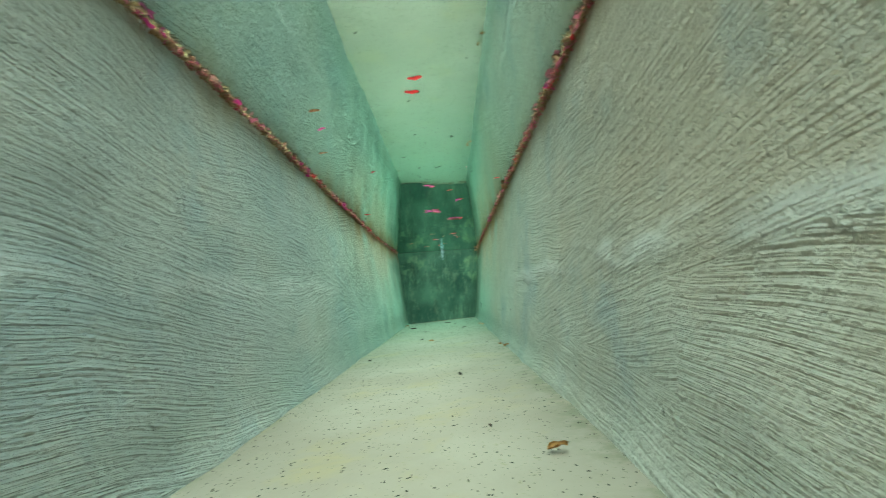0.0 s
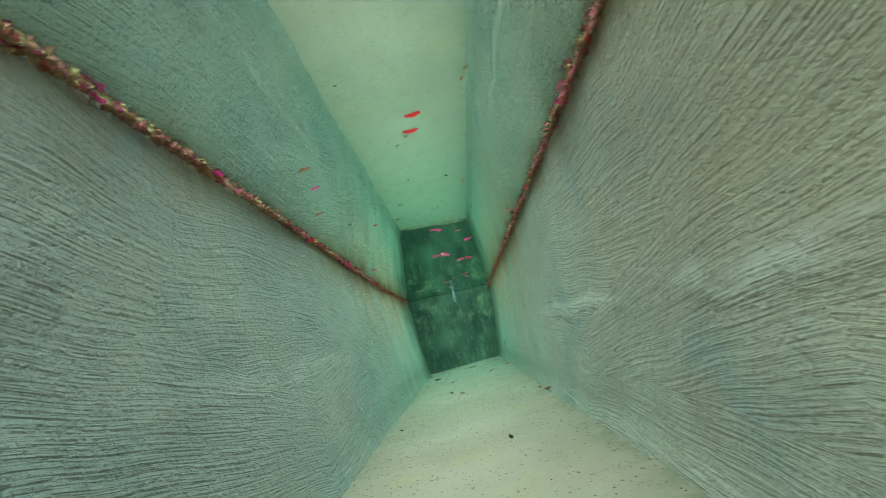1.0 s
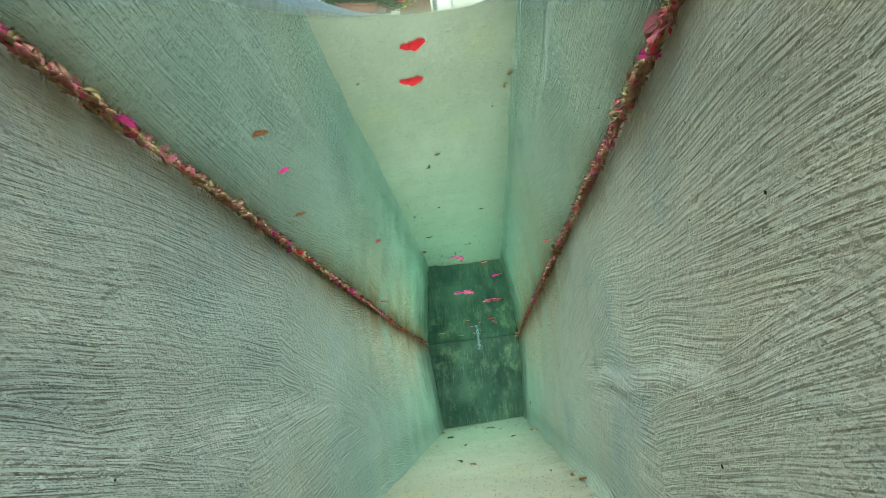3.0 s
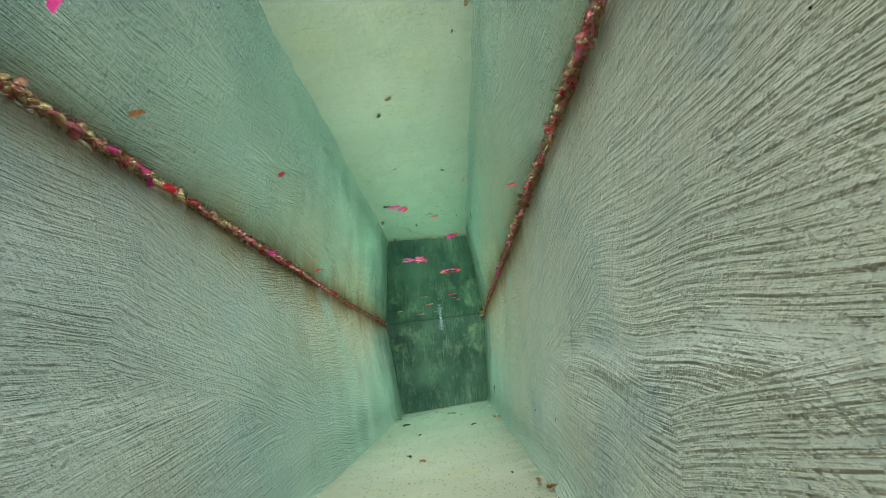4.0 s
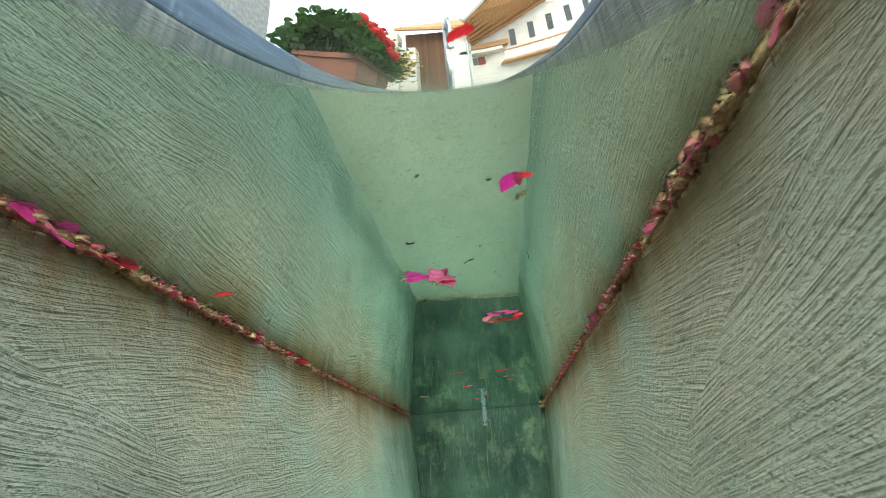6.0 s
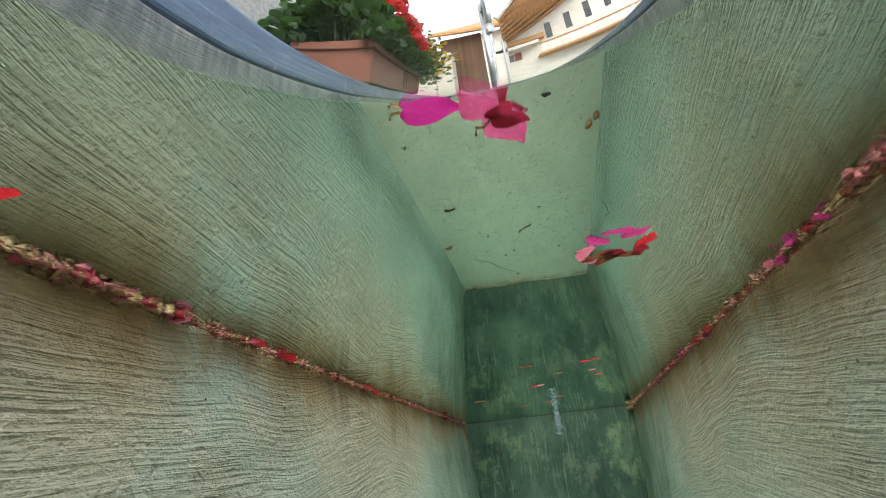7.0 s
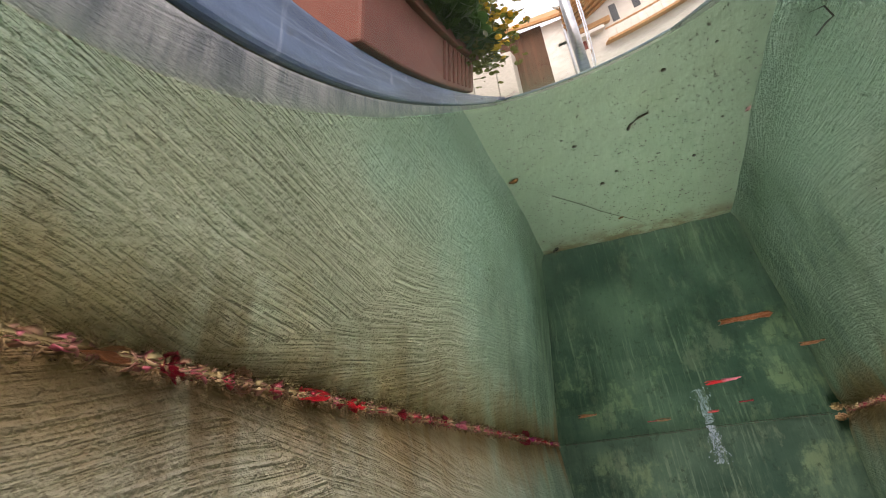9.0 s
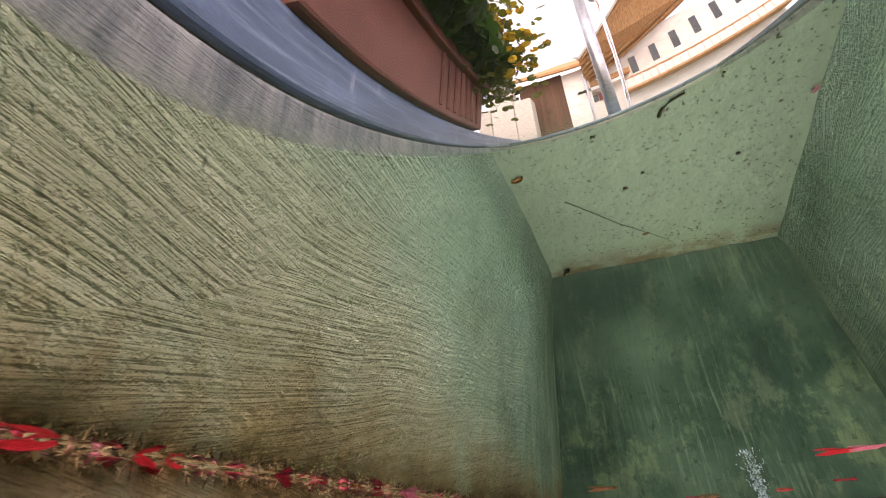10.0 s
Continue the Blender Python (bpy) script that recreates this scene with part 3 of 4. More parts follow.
def barn():
    base = empty("barn", (-1.0, 21.0, GROUND), "barn of dark brown upright boards under timber eaves", "barn")

    def bit(name, bm, mat, label=""):
        bmesh.ops.translate(bm, verts=bm.verts, vec=-base.location)
        return part(name, bm, mat, base, label)

    bit("wall", boxed((-2.9, 21.1, GROUND), (-0.5, 25.0, 10.2)), PLANK)
    for k in range(14):
        bit("board", boxed((-2.9 + 0.172 * k, 21.04 - 0.012 * (k % 2), 4.0), (-2.745 + 0.172 * k, 21.1, 10.2)), PLANK)
    bit("white_wall", boxed((-0.5, 21.0, GROUND), (0.8, 25.0, 10.0)), LIME, "white rendered bay")
    bit("downpipe", tube(bmesh.new(), [(0.62, 20.9, 0), (0.62, 20.9, 9.8)], 0.07, 8), STEEL)
    bm = bmesh.new()
    a = [bm.verts.new(p) for p in ((-3.4, 20.3, 10.4), (1.2, 20.3, 9.9), (1.4, 24.0, 12.4), (-0.6, 24.0, 12.6))]
    b = [bm.verts.new(v.co + Vector((0, 0, 0.25))) for v in a]
    bm.faces.new(a), bm.faces.new(b[::-1])
    for k in range(4):
        bm.faces.new((a[k], a[(k + 1) % 4], b[(k + 1) % 4], b[k]))
    bit("roof", bm, TIMBER, "boarded timber eaves")
    bit("fascia", tube(bmesh.new(), [(-3.4, 20.25, 10.45), (1.2, 20.25, 9.95)], 0.16, 4), TIMBER, "orange-brown eaves board")


barn()


def stone_wall():
    base = empty("stone_gable", (-3.6, 19.0, GROUND), "pale rubble stone building end with a stepped top", "wall")
    for k, (x0, x1, top) in enumerate(((-4.9, -4.2, 7.8), (-4.18, -3.0, 9.6), (-2.98, -2.1, 8.0))):
        bm = boxed((x0, 19.0, GROUND), (x1, 20.5, top), 0.05)
        bmesh.ops.translate(bm, verts=bm.verts, vec=-base.location)
        part("stonework", bm, RUBBLE, base)


stone_wall()


# ---- fountain spout ----
def spout():
    base = empty("fountain_spout", (0.02, Y1 + 0.13, CURB_TOP - 0.06), "galvanised pipe spout standing on the end coping", "spout")
    o = -base.location
    bm = tube(bmesh.new(), [(0.02, Y1 + 0.13, 0.595), (0.02, Y1 + 0.13, 1.5)], 0.019, 16)
    bmesh.ops.translate(bm, verts=bm.verts, vec=o)
    part("pole", bm, STEEL, base, "", True)
    bm = tube(bmesh.new(), [(0.02, Y1 + 0.13, 1.44), (0.03, Y1 + 0.05, 1.45), (0.04, Y1 - 0.05, 1.43), (0.045, Y1 - 0.085, 1.36), (0.045, Y1 - 0.09, 1.20)], 0.016, 14)
    bmesh.ops.translate(bm, verts=bm.verts, vec=o)
    part("arm", bm, STEEL, base, "", True)
    bm = tube(bmesh.new(), [(0.045, Y1 - 0.09, 1.21), (0.045, Y1 - 0.09, 1.15), (0.045, Y1 - 0.09, 1.14)], [0.02, 0.023, 0.017], 16)
    bmesh.ops.translate(bm, verts=bm.verts, vec=o)
    part("nozzle", bm, STEEL, base, "", True)


spout()
bm = tube(bmesh.new(), [(0.045 - 0.018 * (k / 14) ** 2, Y1 - 0.09 - 0.01 * k / 14, 1.14 - (1.14 - WATER - 0.002) * k / 14) for k in range(15)], [0.006 - 0.0025 * k / 14 + 0.0006 * math.sin(k * 2.1) for k in range(15)], 10)
stream = tagged(part("water_jet", bm, STREAM, None, "", True), "thin clear jet of water falling from the spout", "water jet")
stream.visible_shadow = False

bm = bmesh.new()
rnd = random.Random(5)
for k in range(420):
    f = rnd.random()
    r = 0.0004 + 0.0011 * rnd.random() ** 2
    made = bmesh.ops.create_icosphere(bm, subdivisions=1, radius=r)["verts"]
    spread = 0.006 + 0.006 * f
    bmesh.ops.translate(bm, verts=made, vec=(0.027 + rnd.gauss(0, spread * 0.6), Y1 - 0.10 + rnd.gauss(0, spread * 0.6), WATER - 0.002 - 0.065 * f ** 1.2))
tagged(part("air_bubbles", bm, FOAM, None, "", True), "column of white air bubbles under the falling jet", "bubbles", "", "stuff")


# ---- planter and geraniums ----
def planter(y0, y1):
    base = empty("planter", (-0.37, (y0 + y1) / 2, CURB_TOP), "long terracotta flower box standing on the coping", "planter", "planters on the coping")
    h, w, half = 0.185, 0.098, (y1 - y0) / 2
    bm = bmesh.new()
    box(bm, (-w, -half, 0.0), (w, half, h), 0.006)
    for v in bm.verts:
        grow = 1 + 0.13 * v.co.z / h
        v.co.x *= grow
        v.co.y *= 1 + 0.03 * v.co.z / h
    part("body", bm, TERRACOTTA, base)
    bm = bmesh.new()
    e, o = w * 1.13 + 0.012, half * 1.03 + 0.012
    for lo, hi in (((-e, -o, h - 0.03), (-e + 0.022, o, h)), ((e - 0.022, -o, h - 0.03), (e, o, h)),
                   ((-e + 0.022, -o, h - 0.03), (e - 0.022, -o + 0.022, h)), ((-e + 0.022, o - 0.022, h - 0.03), (e - 0.022, o, h))):
        box(bm, lo, (hi[0], hi[1], hi[2] + 0.004), 0.003)
    part("rim", bm, TERRACOTTA, base)
    for k in range(int((y1 - y0) / 0.03)):
        y = -half + 0.03 + 0.03 * k
        if half * 0.05 < y < half - 0.015:
            part("rib", tube(bmesh.new(), [(w + 0.001, y, 0.02), (w * 1.11 + 0.001, y * 1.02, h - 0.035)], 0.0048, 6), TERRACOTTA, base)
    part("soil", boxed((-w, -half, h + 0.002), (w, half, h + 0.008)), SOIL, base)
    return base


planter(2.79, 3.31)


def leaf_fan(bm, at, size, turn, tilt):
    """A round scalloped geranium leaf, slightly cupped."""
    m = Matrix.Translation(at) @ Euler((tilt[0], tilt[1], turn)).to_matrix().to_4x4() @ Matrix.Scale(size, 4)
    centre = bm.verts.new(m @ Vector((0, 0, -0.12)))
    ring = []
    for k in range(14):
        a = 0.25 + (2 * math.pi - 0.5) * k / 13
        r = 0.5 * (1 + 0.10 * math.cos(7 * a))
        ring.append(bm.verts.new(m @ Vector((r * math.cos(a), r * math.sin(a), 0.05 * math.cos(7 * a)))))
    for a, b in zip(ring, ring[1:]):
        bm.faces.new((centre, a, b))


def flower_head(bm, at, size, rnd):
    for _ in range(26):
        d = Vector((rnd.gauss(0, 1), rnd.gauss(0, 1), rnd.gauss(0.3, 0.8))).normalized()
        c = Vector(at) + d * size * rnd.uniform(0.5, 1.0)
        side = d.orthogonal().normalized() * size * 0.42
        up = d.cross(side).normalized() * size * 0.42
        side = Matrix.Rotation(rnd.uniform(0, 6), 3, d) @ side
        up = d.cross(side)
        rim = [c + side + d * 0.1 * size, c + 0.6 * (side + up), c + up - d * 0.12 * size, c - 0.6 * side + 0.6 * up, c - side + d * 0.1 * size, c - 0.5 * (side + up), c - up, c + 0.6 * side - 0.6 * up]
        mid = bm.verts.new(c + d * 0.12 * size)
        ring = [bm.verts.new(p) for p in rim]
        for k in range(8):
            bm.faces.new((mid, ring[k], ring[(k + 1) % 8]))


def geranium(y0, y1, heads, seed):
    rnd = random.Random(seed)
    base = empty("geranium", (-0.37, (y0 + y1) / 2, CURB_TOP + 0.18), "bushy geranium with round green leaves and red flower heads", "plant", "geraniums in the planters")
    o = base.location
    bm = bmesh.new()
    for _ in range(3800):
        y = rnd.uniform(y0 - 0.05, y1 + 0.03)
        a = rnd.uniform(-0.45, 1.9) if rnd.random() < 0.7 else rnd.uniform(1.9, math.pi)
        r = rnd.uniform(0.5, 1.0)
        at = Vector((-0.37 + 0.185 * r * math.cos(a), y, CURB_TOP + 0.195 + 0.25 * r * math.sin(a) * (0.8 + 0.35 * noise.noise((y * 9, 0, 0))))) - o
        if at.x > 0.08 and at.z < 0.004:
            continue
        leaf_fan(bm, at, rnd.uniform(0.028, 0.054), rnd.uniform(0, 6.3), (rnd.gauss(0, 0.7), rnd.gauss(0.5, 0.6)))
    part("foliage", bm, LEAF, base, "round scalloped green leaves", True)
    bm = bmesh.new()
    for _ in range(30):
        y = rnd.uniform(y0, y1)
        x = rnd.uniform(-0.07, 0.07)
        tube(bm, [Vector((-0.37 + x * 0.6, y, CURB_TOP + 0.17)) - o, Vector((-0.37 + 1.6 * x, y + rnd.gauss(0, 0.03), CURB_TOP + 0.40)) - o], 0.003, 5)
    part("stems", bm, LEAF, base)
    for k in range(heads):
        bm = bmesh.new()
        a = rnd.uniform(0.0, 1.3)
        at = Vector((-0.37 + 0.20 * math.cos(a), rnd.uniform(y0 + 0.02, y1 - 0.20), CURB_TOP + 0.23 + 0.22 * math.sin(a))) - o
        flower_head(bm, at, rnd.uniform(0.020, 0.034), rnd)
        part("flower_head", bm, SCARLET, base, "round scarlet flower head", True)


def marigold(at, seed):
    """A loose low bush with small leaves and yellow blossoms, spilling over the end of the box."""
    rnd = random.Random(seed)
    base = empty("marigold", at, "loose bush of small yellow blossoms spilling from the flower box", "plant")
    bm = bmesh.new()
    for _ in range(2000):
        p = Vector((rnd.gauss(0, 0.048), rnd.gauss(0, 0.070), rnd.gauss(0, 0.075)))
        leaf_fan(bm, p, rnd.uniform(0.012, 0.026), rnd.uniform(0, 6.3), (rnd.gauss(0, 0.8), rnd.gauss(0, 0.8)))
    part("foliage", bm, HERB, base, "small yellowish green leaves", True)
    bm = bmesh.new()
    for _ in range(24):
        tube(bm, [Vector((-0.07, rnd.gauss(0, 0.02), 0.0)), Vector((rnd.gauss(0, 0.03), rnd.gauss(0, 0.05), rnd.gauss(0, 0.04)))], 0.0015, 5)
    part("stems", bm, LEAF, base)
    for _ in range(90):
        bm = bmesh.new()
        p = Vector((0.040 + abs(rnd.gauss(0, 0.040)), rnd.gauss(0, 0.058), rnd.gauss(0.0, 0.062)))
        for k in range(3):
            leaf_fan(bm, p + Vector((0, 0, 0.002 * k)), rnd.uniform(0.015, 0.026), rnd.uniform(0, 6.3), (rnd.gauss(0, 0.5), rnd.gauss(0, 0.5)))
        part("yellow_flower", bm, YELLOW, base, "small yellow blossom", True)
    for p in ((0.02, 0.19, 0.11), (0.0, 0.22, 0.085)):
        bm = bmesh.new()
        flower_head(bm, p, 0.034, rnd)
        part("red_flower", bm, SCARLET, base, "red flower head at the edge of the bush", True)


marigold((-0.264, 3.30, CURB_TOP + 0.275), 17)
geranium(2.78, 3.25, 20, 3)


# ---- scum and petals along the water line ----
def petal_mesh(k, length, thick=False):
    """A cupped oval petal or leaf with a narrow foot and a wavy edge."""
    rnd = random.Random(40 + k)
    bm = bmesh.new()
    rows = []
    for i in range(7):
        f = i / 6
        half = length * 0.30 * math.sin(math.pi * (0.10 + 0.84 * f ** 0.8)) * (0.8 + 0.3 * f)
        row = []
        for j in range(5):
            s = (j - 2) / 2
            z = length * (0.16 * s * s + 0.10 * math.sin(3 * f + k) + 0.07 * rnd.uniform(-1, 1))
            bow = length * (0.10 if k % 2 else -0.07) * math.sin(math.pi * f)
            ragged = 1 + (0.28 if abs(s) == 1 else 0.1) * rnd.uniform(-1, 1)
            row.append(bm.verts.new((bow + half * s * ragged, length * (f - 0.5) + 0.04 * length * rnd.uniform(-1, 1), z)))
        rows.append(row)
    for a, b in zip(rows, rows[1:]):
        for j in range(4):
            bm.faces.new((a[j], a[j + 1], b[j + 1], b[j]))
    if thick:
        bmesh.ops.solidify(bm, geom=bm.faces[:], thickness=length * 0.03)
    return bm


SHAPES = {}
FLAT, HALF_FLAT = Matrix.Diagonal((1, 1, 0.25, 1)), Matrix.Diagonal((1, 1, 0.5, 1))
TINT = ("scarlet", "magenta", "pale pink", "faded brown", "dark crimson")


def petal(at, size, color, turn, tilt=(0.0, 0.0), where="floating on the water", shape=None, flat=False, rnd=random.Random(77)):
    shape = rnd.randrange(4) if shape is None else shape
    key = (shape, color)
    if key not in SHAPES:
        SHAPES[key] = mesh_of("petal", petal_mesh(shape, 1.0), PETALS[color])
    ob = new("petal", SHAPES[key])
    ob.matrix_basis = Matrix.Translation(at) @ Euler((tilt[0], tilt[1], turn)).to_matrix().to_4x4() @ Matrix.Scale(size, 4) @ (FLAT if flat else HALF_FLAT)
    tagged(ob, f"wet {TINT[color]} flower petal {where}", "petal", "floating petals")
    return ob


def scum_strand(side):
    """A ragged strand of fibres where the water meets the wall."""
    rnd = random.Random(9 + side)
    bm = bmesh.new()
    ys = np.arange(Y0 + 0.05, Y1 - 0.02, 0.008)
    thick = [(1.0 if y > 2.3 else 1.9) * (0.0008 + 0.0012 * max(0.0, noise.noise((y * 11, side, 0))) + 0.0018 * max(0.0, noise.noise((y * 70, side, 3)))) for y in ys]
    tube(bm, [(side * (water_x(side, y) - 0.004) + 0.002 * noise.noise((y * 60, 1, side)), y, WATER - 0.0012 - t * 0.9) for y, t in zip(ys, thick)], thick, 7)
    for _ in range(3600):
        y = rnd.uniform(Y0 + 0.05, Y1 - 0.03)
        p = Vector((side * (water_x(side, y) - 0.004 - rnd.uniform(-0.002, 0.007)), y, WATER - rnd.uniform(0.001, 0.006)))
        d = Vector((-side * rnd.uniform(-0.2, 1.0), rnd.gauss(0, 0.9), rnd.uniform(-0.9, 0.1))).normalized() * rnd.uniform(0.0015, 0.005 if y > 2.3 else 0.008)
        q = p + d
        q.z = min(q.z, WATER - 0.0008)
        w = Vector((0, 0.0005, 0.0005))
        a, b, c = bm.verts.new(p - w), bm.verts.new(p + w), bm.verts.new(q)
        e = bm.verts.new(p + Vector((side * 0.0007, 0, 0)))
        bm.faces.new((a, b, c)), bm.faces.new((b, e, c)), bm.faces.new((e, a, c))
    for _ in range(1000):
        y = rnd.uniform(Y0 + 0.05, Y1 - 0.03)
        if noise.noise((y * 14, side * 3.0, 5.0)) < rnd.uniform(-0.5, 0.3):
            continue
        p = Vector((side * (water_x(side, y) - rnd.uniform(0.003, 0.008)), y, WATER - 0.003))
        q = p + Vector((side * rnd.uniform(-0.002, 0.001), rnd.gauss(0, 0.002), -rnd.uniform(0.004, 0.013 if y < 2.2 else 0.006)))
        tube(bm, [p, (p + q) / 2 + Vector((0, rnd.gauss(0, 0.0006), 0)), q], [0.0005, 0.0004, 0.0002], 3)
    return tagged(part("plant_scum", bm, SCUM, None, "", True), "brown strand of plant fibres and scum clinging to the wall at the water line", "scum", "", "stuff")


scum_strand(-1), scum_strand(1)

# the same growth across the end wall and a clot of it in the corner
rnd = random.Random(14)
bm = bmesh.new()
xs = np.arange(-HALF - 0.01, HALF, 0.006)
tube(bm, [(x, Y1 - 0.006, WATER - 0.0012 - 0.0006 * noise.noise((x * 90, 0, 0))) for x in xs], [0.0004 + 0.0008 * max(0.0, noise.noise((x * 40, 2, 0))) for x in xs], 6)
for _ in range(260):
    p = Vector((rnd.uniform(-HALF + 0.01, HALF - 0.01), Y1 - 0.006 - abs(rnd.gauss(0, 0.006)), WATER - 0.001))
    a, b, c = bm.verts.new(p), bm.verts.new(p + Vector((0.0006, 0.0006, -0.0004))), bm.verts.new(p + Vector((rnd.gauss(0, 0.003), rnd.gauss(0, 0.002), -rnd.uniform(0.0, 0.003))))
    e = bm.verts.new(p + Vector((0.0003, -0.0006, -0.0005)))
    bm.faces.new((a, b, c)), bm.faces.new((b, e, c)), bm.faces.new((e, a, c))
tagged(part("plant_scum", bm, DARK, None, "", True), "thin dark line of scum along the end wall", "scum", "", "stuff")
bm = bmesh.new()
bmesh.ops.create_icosphere(bm, subdivisions=4, radius=1.0)
for v in bm.verts:
    k = 1 + 0.45 * noise.noise(v.co * 2.2) + 0.25 * noise.noise(v.co * 6)
    v.co = Vector((HALF - 0.001 + 0.009 * k * v.co.x, Y1 - 0.014 + 0.010 * k * v.co.y, WATER - 0.0095 + 0.0062 * k * v.co.z))
tagged(part("scum_clot", bm, SCUM, None, "", True), "dark brown clot of scum in the corner at the water line", "scum")

def shreds(side):
    """Torn bits of petal packed along the strand."""
    rnd = random.Random(60 + side)
    bm = bmesh.new()
    for k in range(3000):
        y = rnd.uniform(Y0 + 0.05, Y1 - 0.05)
        if noise.noise((y * 8, side * 2.0, 1.0)) < (rnd.uniform(-0.7, 0.0) if y > 2.3 else rnd.uniform(-0.4, 0.25)) or (y > 2.4 and rnd.random() < 0.35):
            continue
        size = rnd.uniform(0.002, 0.0055) if y > 2.3 else rnd.uniform(0.003, 0.0085)
        m = Matrix.Translation((side * (water_x(side, y) - 0.003 - abs(rnd.gauss(0, 0.004))), y, WATER - 0.0012 - rnd.uniform(0.1, 0.5) * size))
        m = m @ Euler((rnd.gauss(0, 0.35), rnd.gauss(0, 0.35), rnd.uniform(0, 6.3))).to_matrix().to_4x4()
        ring = [bm.verts.new(m @ Vector((0.6 * size * math.cos(a), size * math.sin(a), 0.25 * size * math.cos(2 * a + k)))) for a in (0, 0.9, 1.9, 3.1, 4.1, 5.2)]
        top, under = bm.verts.new(m @ Vector((0, 0, 0.15 * size))), bm.verts.new(m @ Vector((0, 0, -0.1 * size)))
        for j in range(6):
            bm.faces.new((ring[j], ring[(j + 1) % 6], top)), bm.faces.new((ring[(j + 1) % 6], ring[j], under))
    tagged(part("petal_shreds", bm, SHRED, None, "", True), "torn red, pink and brown petal scraps packed along the wall", "petal scraps", "", "stuff")


shreds(-1), shreds(1)

rnd = random.Random(21)
for side, count in ((-1, 170), (1, 165)):
    for k in range(count):
        y = Y0 + 0.1 + (Y1 - Y0 - 0.16) * (k + rnd.random()) / count
        heap = noise.noise((y * 5.0, side * 4.0, 0))
        if (side > 0 and y > 3.2) or (y < 1.95 and heap < -0.18) or (y > 1.95 and rnd.random() < 0.45):
            continue
        if y < 1.95:
            size = rnd.uniform(0.017, 0.026) * (1.1 if heap > 0.1 else 0.85)
            color = rnd.choices(range(5), (5, 6, 9, 2, 2) if side < 0 else (6, 4, 10, 2, 2))[0]
        else:
            size = rnd.uniform(0.012, 0.024) * (1.0 if heap > -0.2 else 0.65)
            color = rnd.choices(range(5), (6, 2, 3, 4, 7))[0]
        hang = rnd.random() < (0.6 if y < 1.95 else 0.25)
        x = side * (water_x(side, y) - 0.004 - (rnd.uniform(0.04, 0.20) if hang else rnd.uniform(0.12, 0.36)) * size)
        z = WATER - 0.0015 - (rnd.uniform(0.10, 0.26) if hang else rnd.uniform(0.01, 0.09)) * size
        lean = side * (rnd.gauss(-1.0, 0.3) if hang else rnd.gauss(0.05, 0.2))
        petal((x, y, z), size, color, rnd.gauss(0, 0.45), (rnd.gauss(0, 0.2), lean), "caught in the scum against the wall")

# single petals out on the water
for x, y, size, color, turn in (
        (0.043, 1.099, 0.020, 0, 1.4), (0.035, 1.142, 0.020, 0, 1.6), (-0.121, 1.187, 0.018, 3, 1.3), (-0.132, 1.267, 0.018, 1, 0.9),
        (-0.165, 1.396, 0.018, 3, 1.2), (-0.092, 1.560, 0.014, 4, 0.5), (0.026, 1.728, 0.020, 1, 1.5), (0.037, 1.742, 0.020, 1, 0.7), (0.042, 1.752, 0.016, 0, 0.6), (0.087, 1.803, 0.015, 0, 1.2),
        (0.212, 1.692, 0.015, 0, 1.3), (0.122, 1.937, 0.015, 0, 1.3), (-0.204, 2.102, 0.020, 0, 1.5),
        (0.083, 2.306, 0.024, 2, 0.3), (0.092, 2.319, 0.028, 3, 1.2), (0.100, 2.327, 0.024, 3, 0.8), (0.104, 2.317, 0.022, 4, 1.9), (0.088, 2.324, 0.018, 2, 2.2),
        (0.112, 2.325, 0.028, 3, 1.7), (0.122, 2.316, 0.022, 4, 0.2), (0.126, 2.300, 0.022, 0, 0.5), (0.117, 2.284, 0.022, 1, 1.2), (0.104, 2.279, 0.022, 1, 1.6), (0.091, 2.286, 0.022, 1, 2.4), (0.094, 2.748, 0.024, 0, 1.5), (0.110, 2.742, 0.018, 0, 1.3),
        (0.122, 2.895, 0.020, 0, 1.5), (-0.001, 2.727, 0.030, 3, 1.6), (0.001, 2.947, 0.024, 0, 1.5), (0.012, 2.940, 0.020, 2, 1.2), (0.050, 2.826, 0.018, 3, 1.4),
        (-0.134, 3.072, 0.028, 3, 1.5), (-0.050, 3.262, 0.026, 3, 1.5), (-0.066, 3.268, 0.018, 4, 1.6), (0.016, 3.233, 0.018, 0, 1.5), (0.048, 3.154, 0.020, 4, 1.6), (0.108, 2.836, 0.016, 2, 1.2)):
    petal((x, y, WATER - 0.05 * size), size * (0.8 if y > 2.5 else 1.0), color, turn, (0.0, 0.10 if y > 2.5 else 0.0), flat=True)


def bract_mesh(length, width, seed):
    """A broad pointed bract, creased along its midrib, with a wavy rim."""
    bm = bmesh.new()
    rows = []
    for i in range(12):
        f = i / 11
        half = width * 0.5 * (math.sin(math.pi * f ** 0.72) ** 0.8 if 0 < i < 11 else 0.02)
        rows.append([bm.verts.new((half * s * (1 + 0.07 * noise.noise((f * 6, s, seed))), length * f,
                                   0.14 * width * abs(s) ** 1.5 * math.sin(2.5 * f + seed) + 0.03 * width * noise.noise((f * 5, s * 2, seed)))) for s in (-1, -0.6, -0.2, 0, 0.2, 0.6, 1)])
    for a, b in zip(rows, rows[1:]):
        for j in range(6):
            bm.faces.new((a[j], a[j + 1], b[j + 1], b[j]))
    return bm


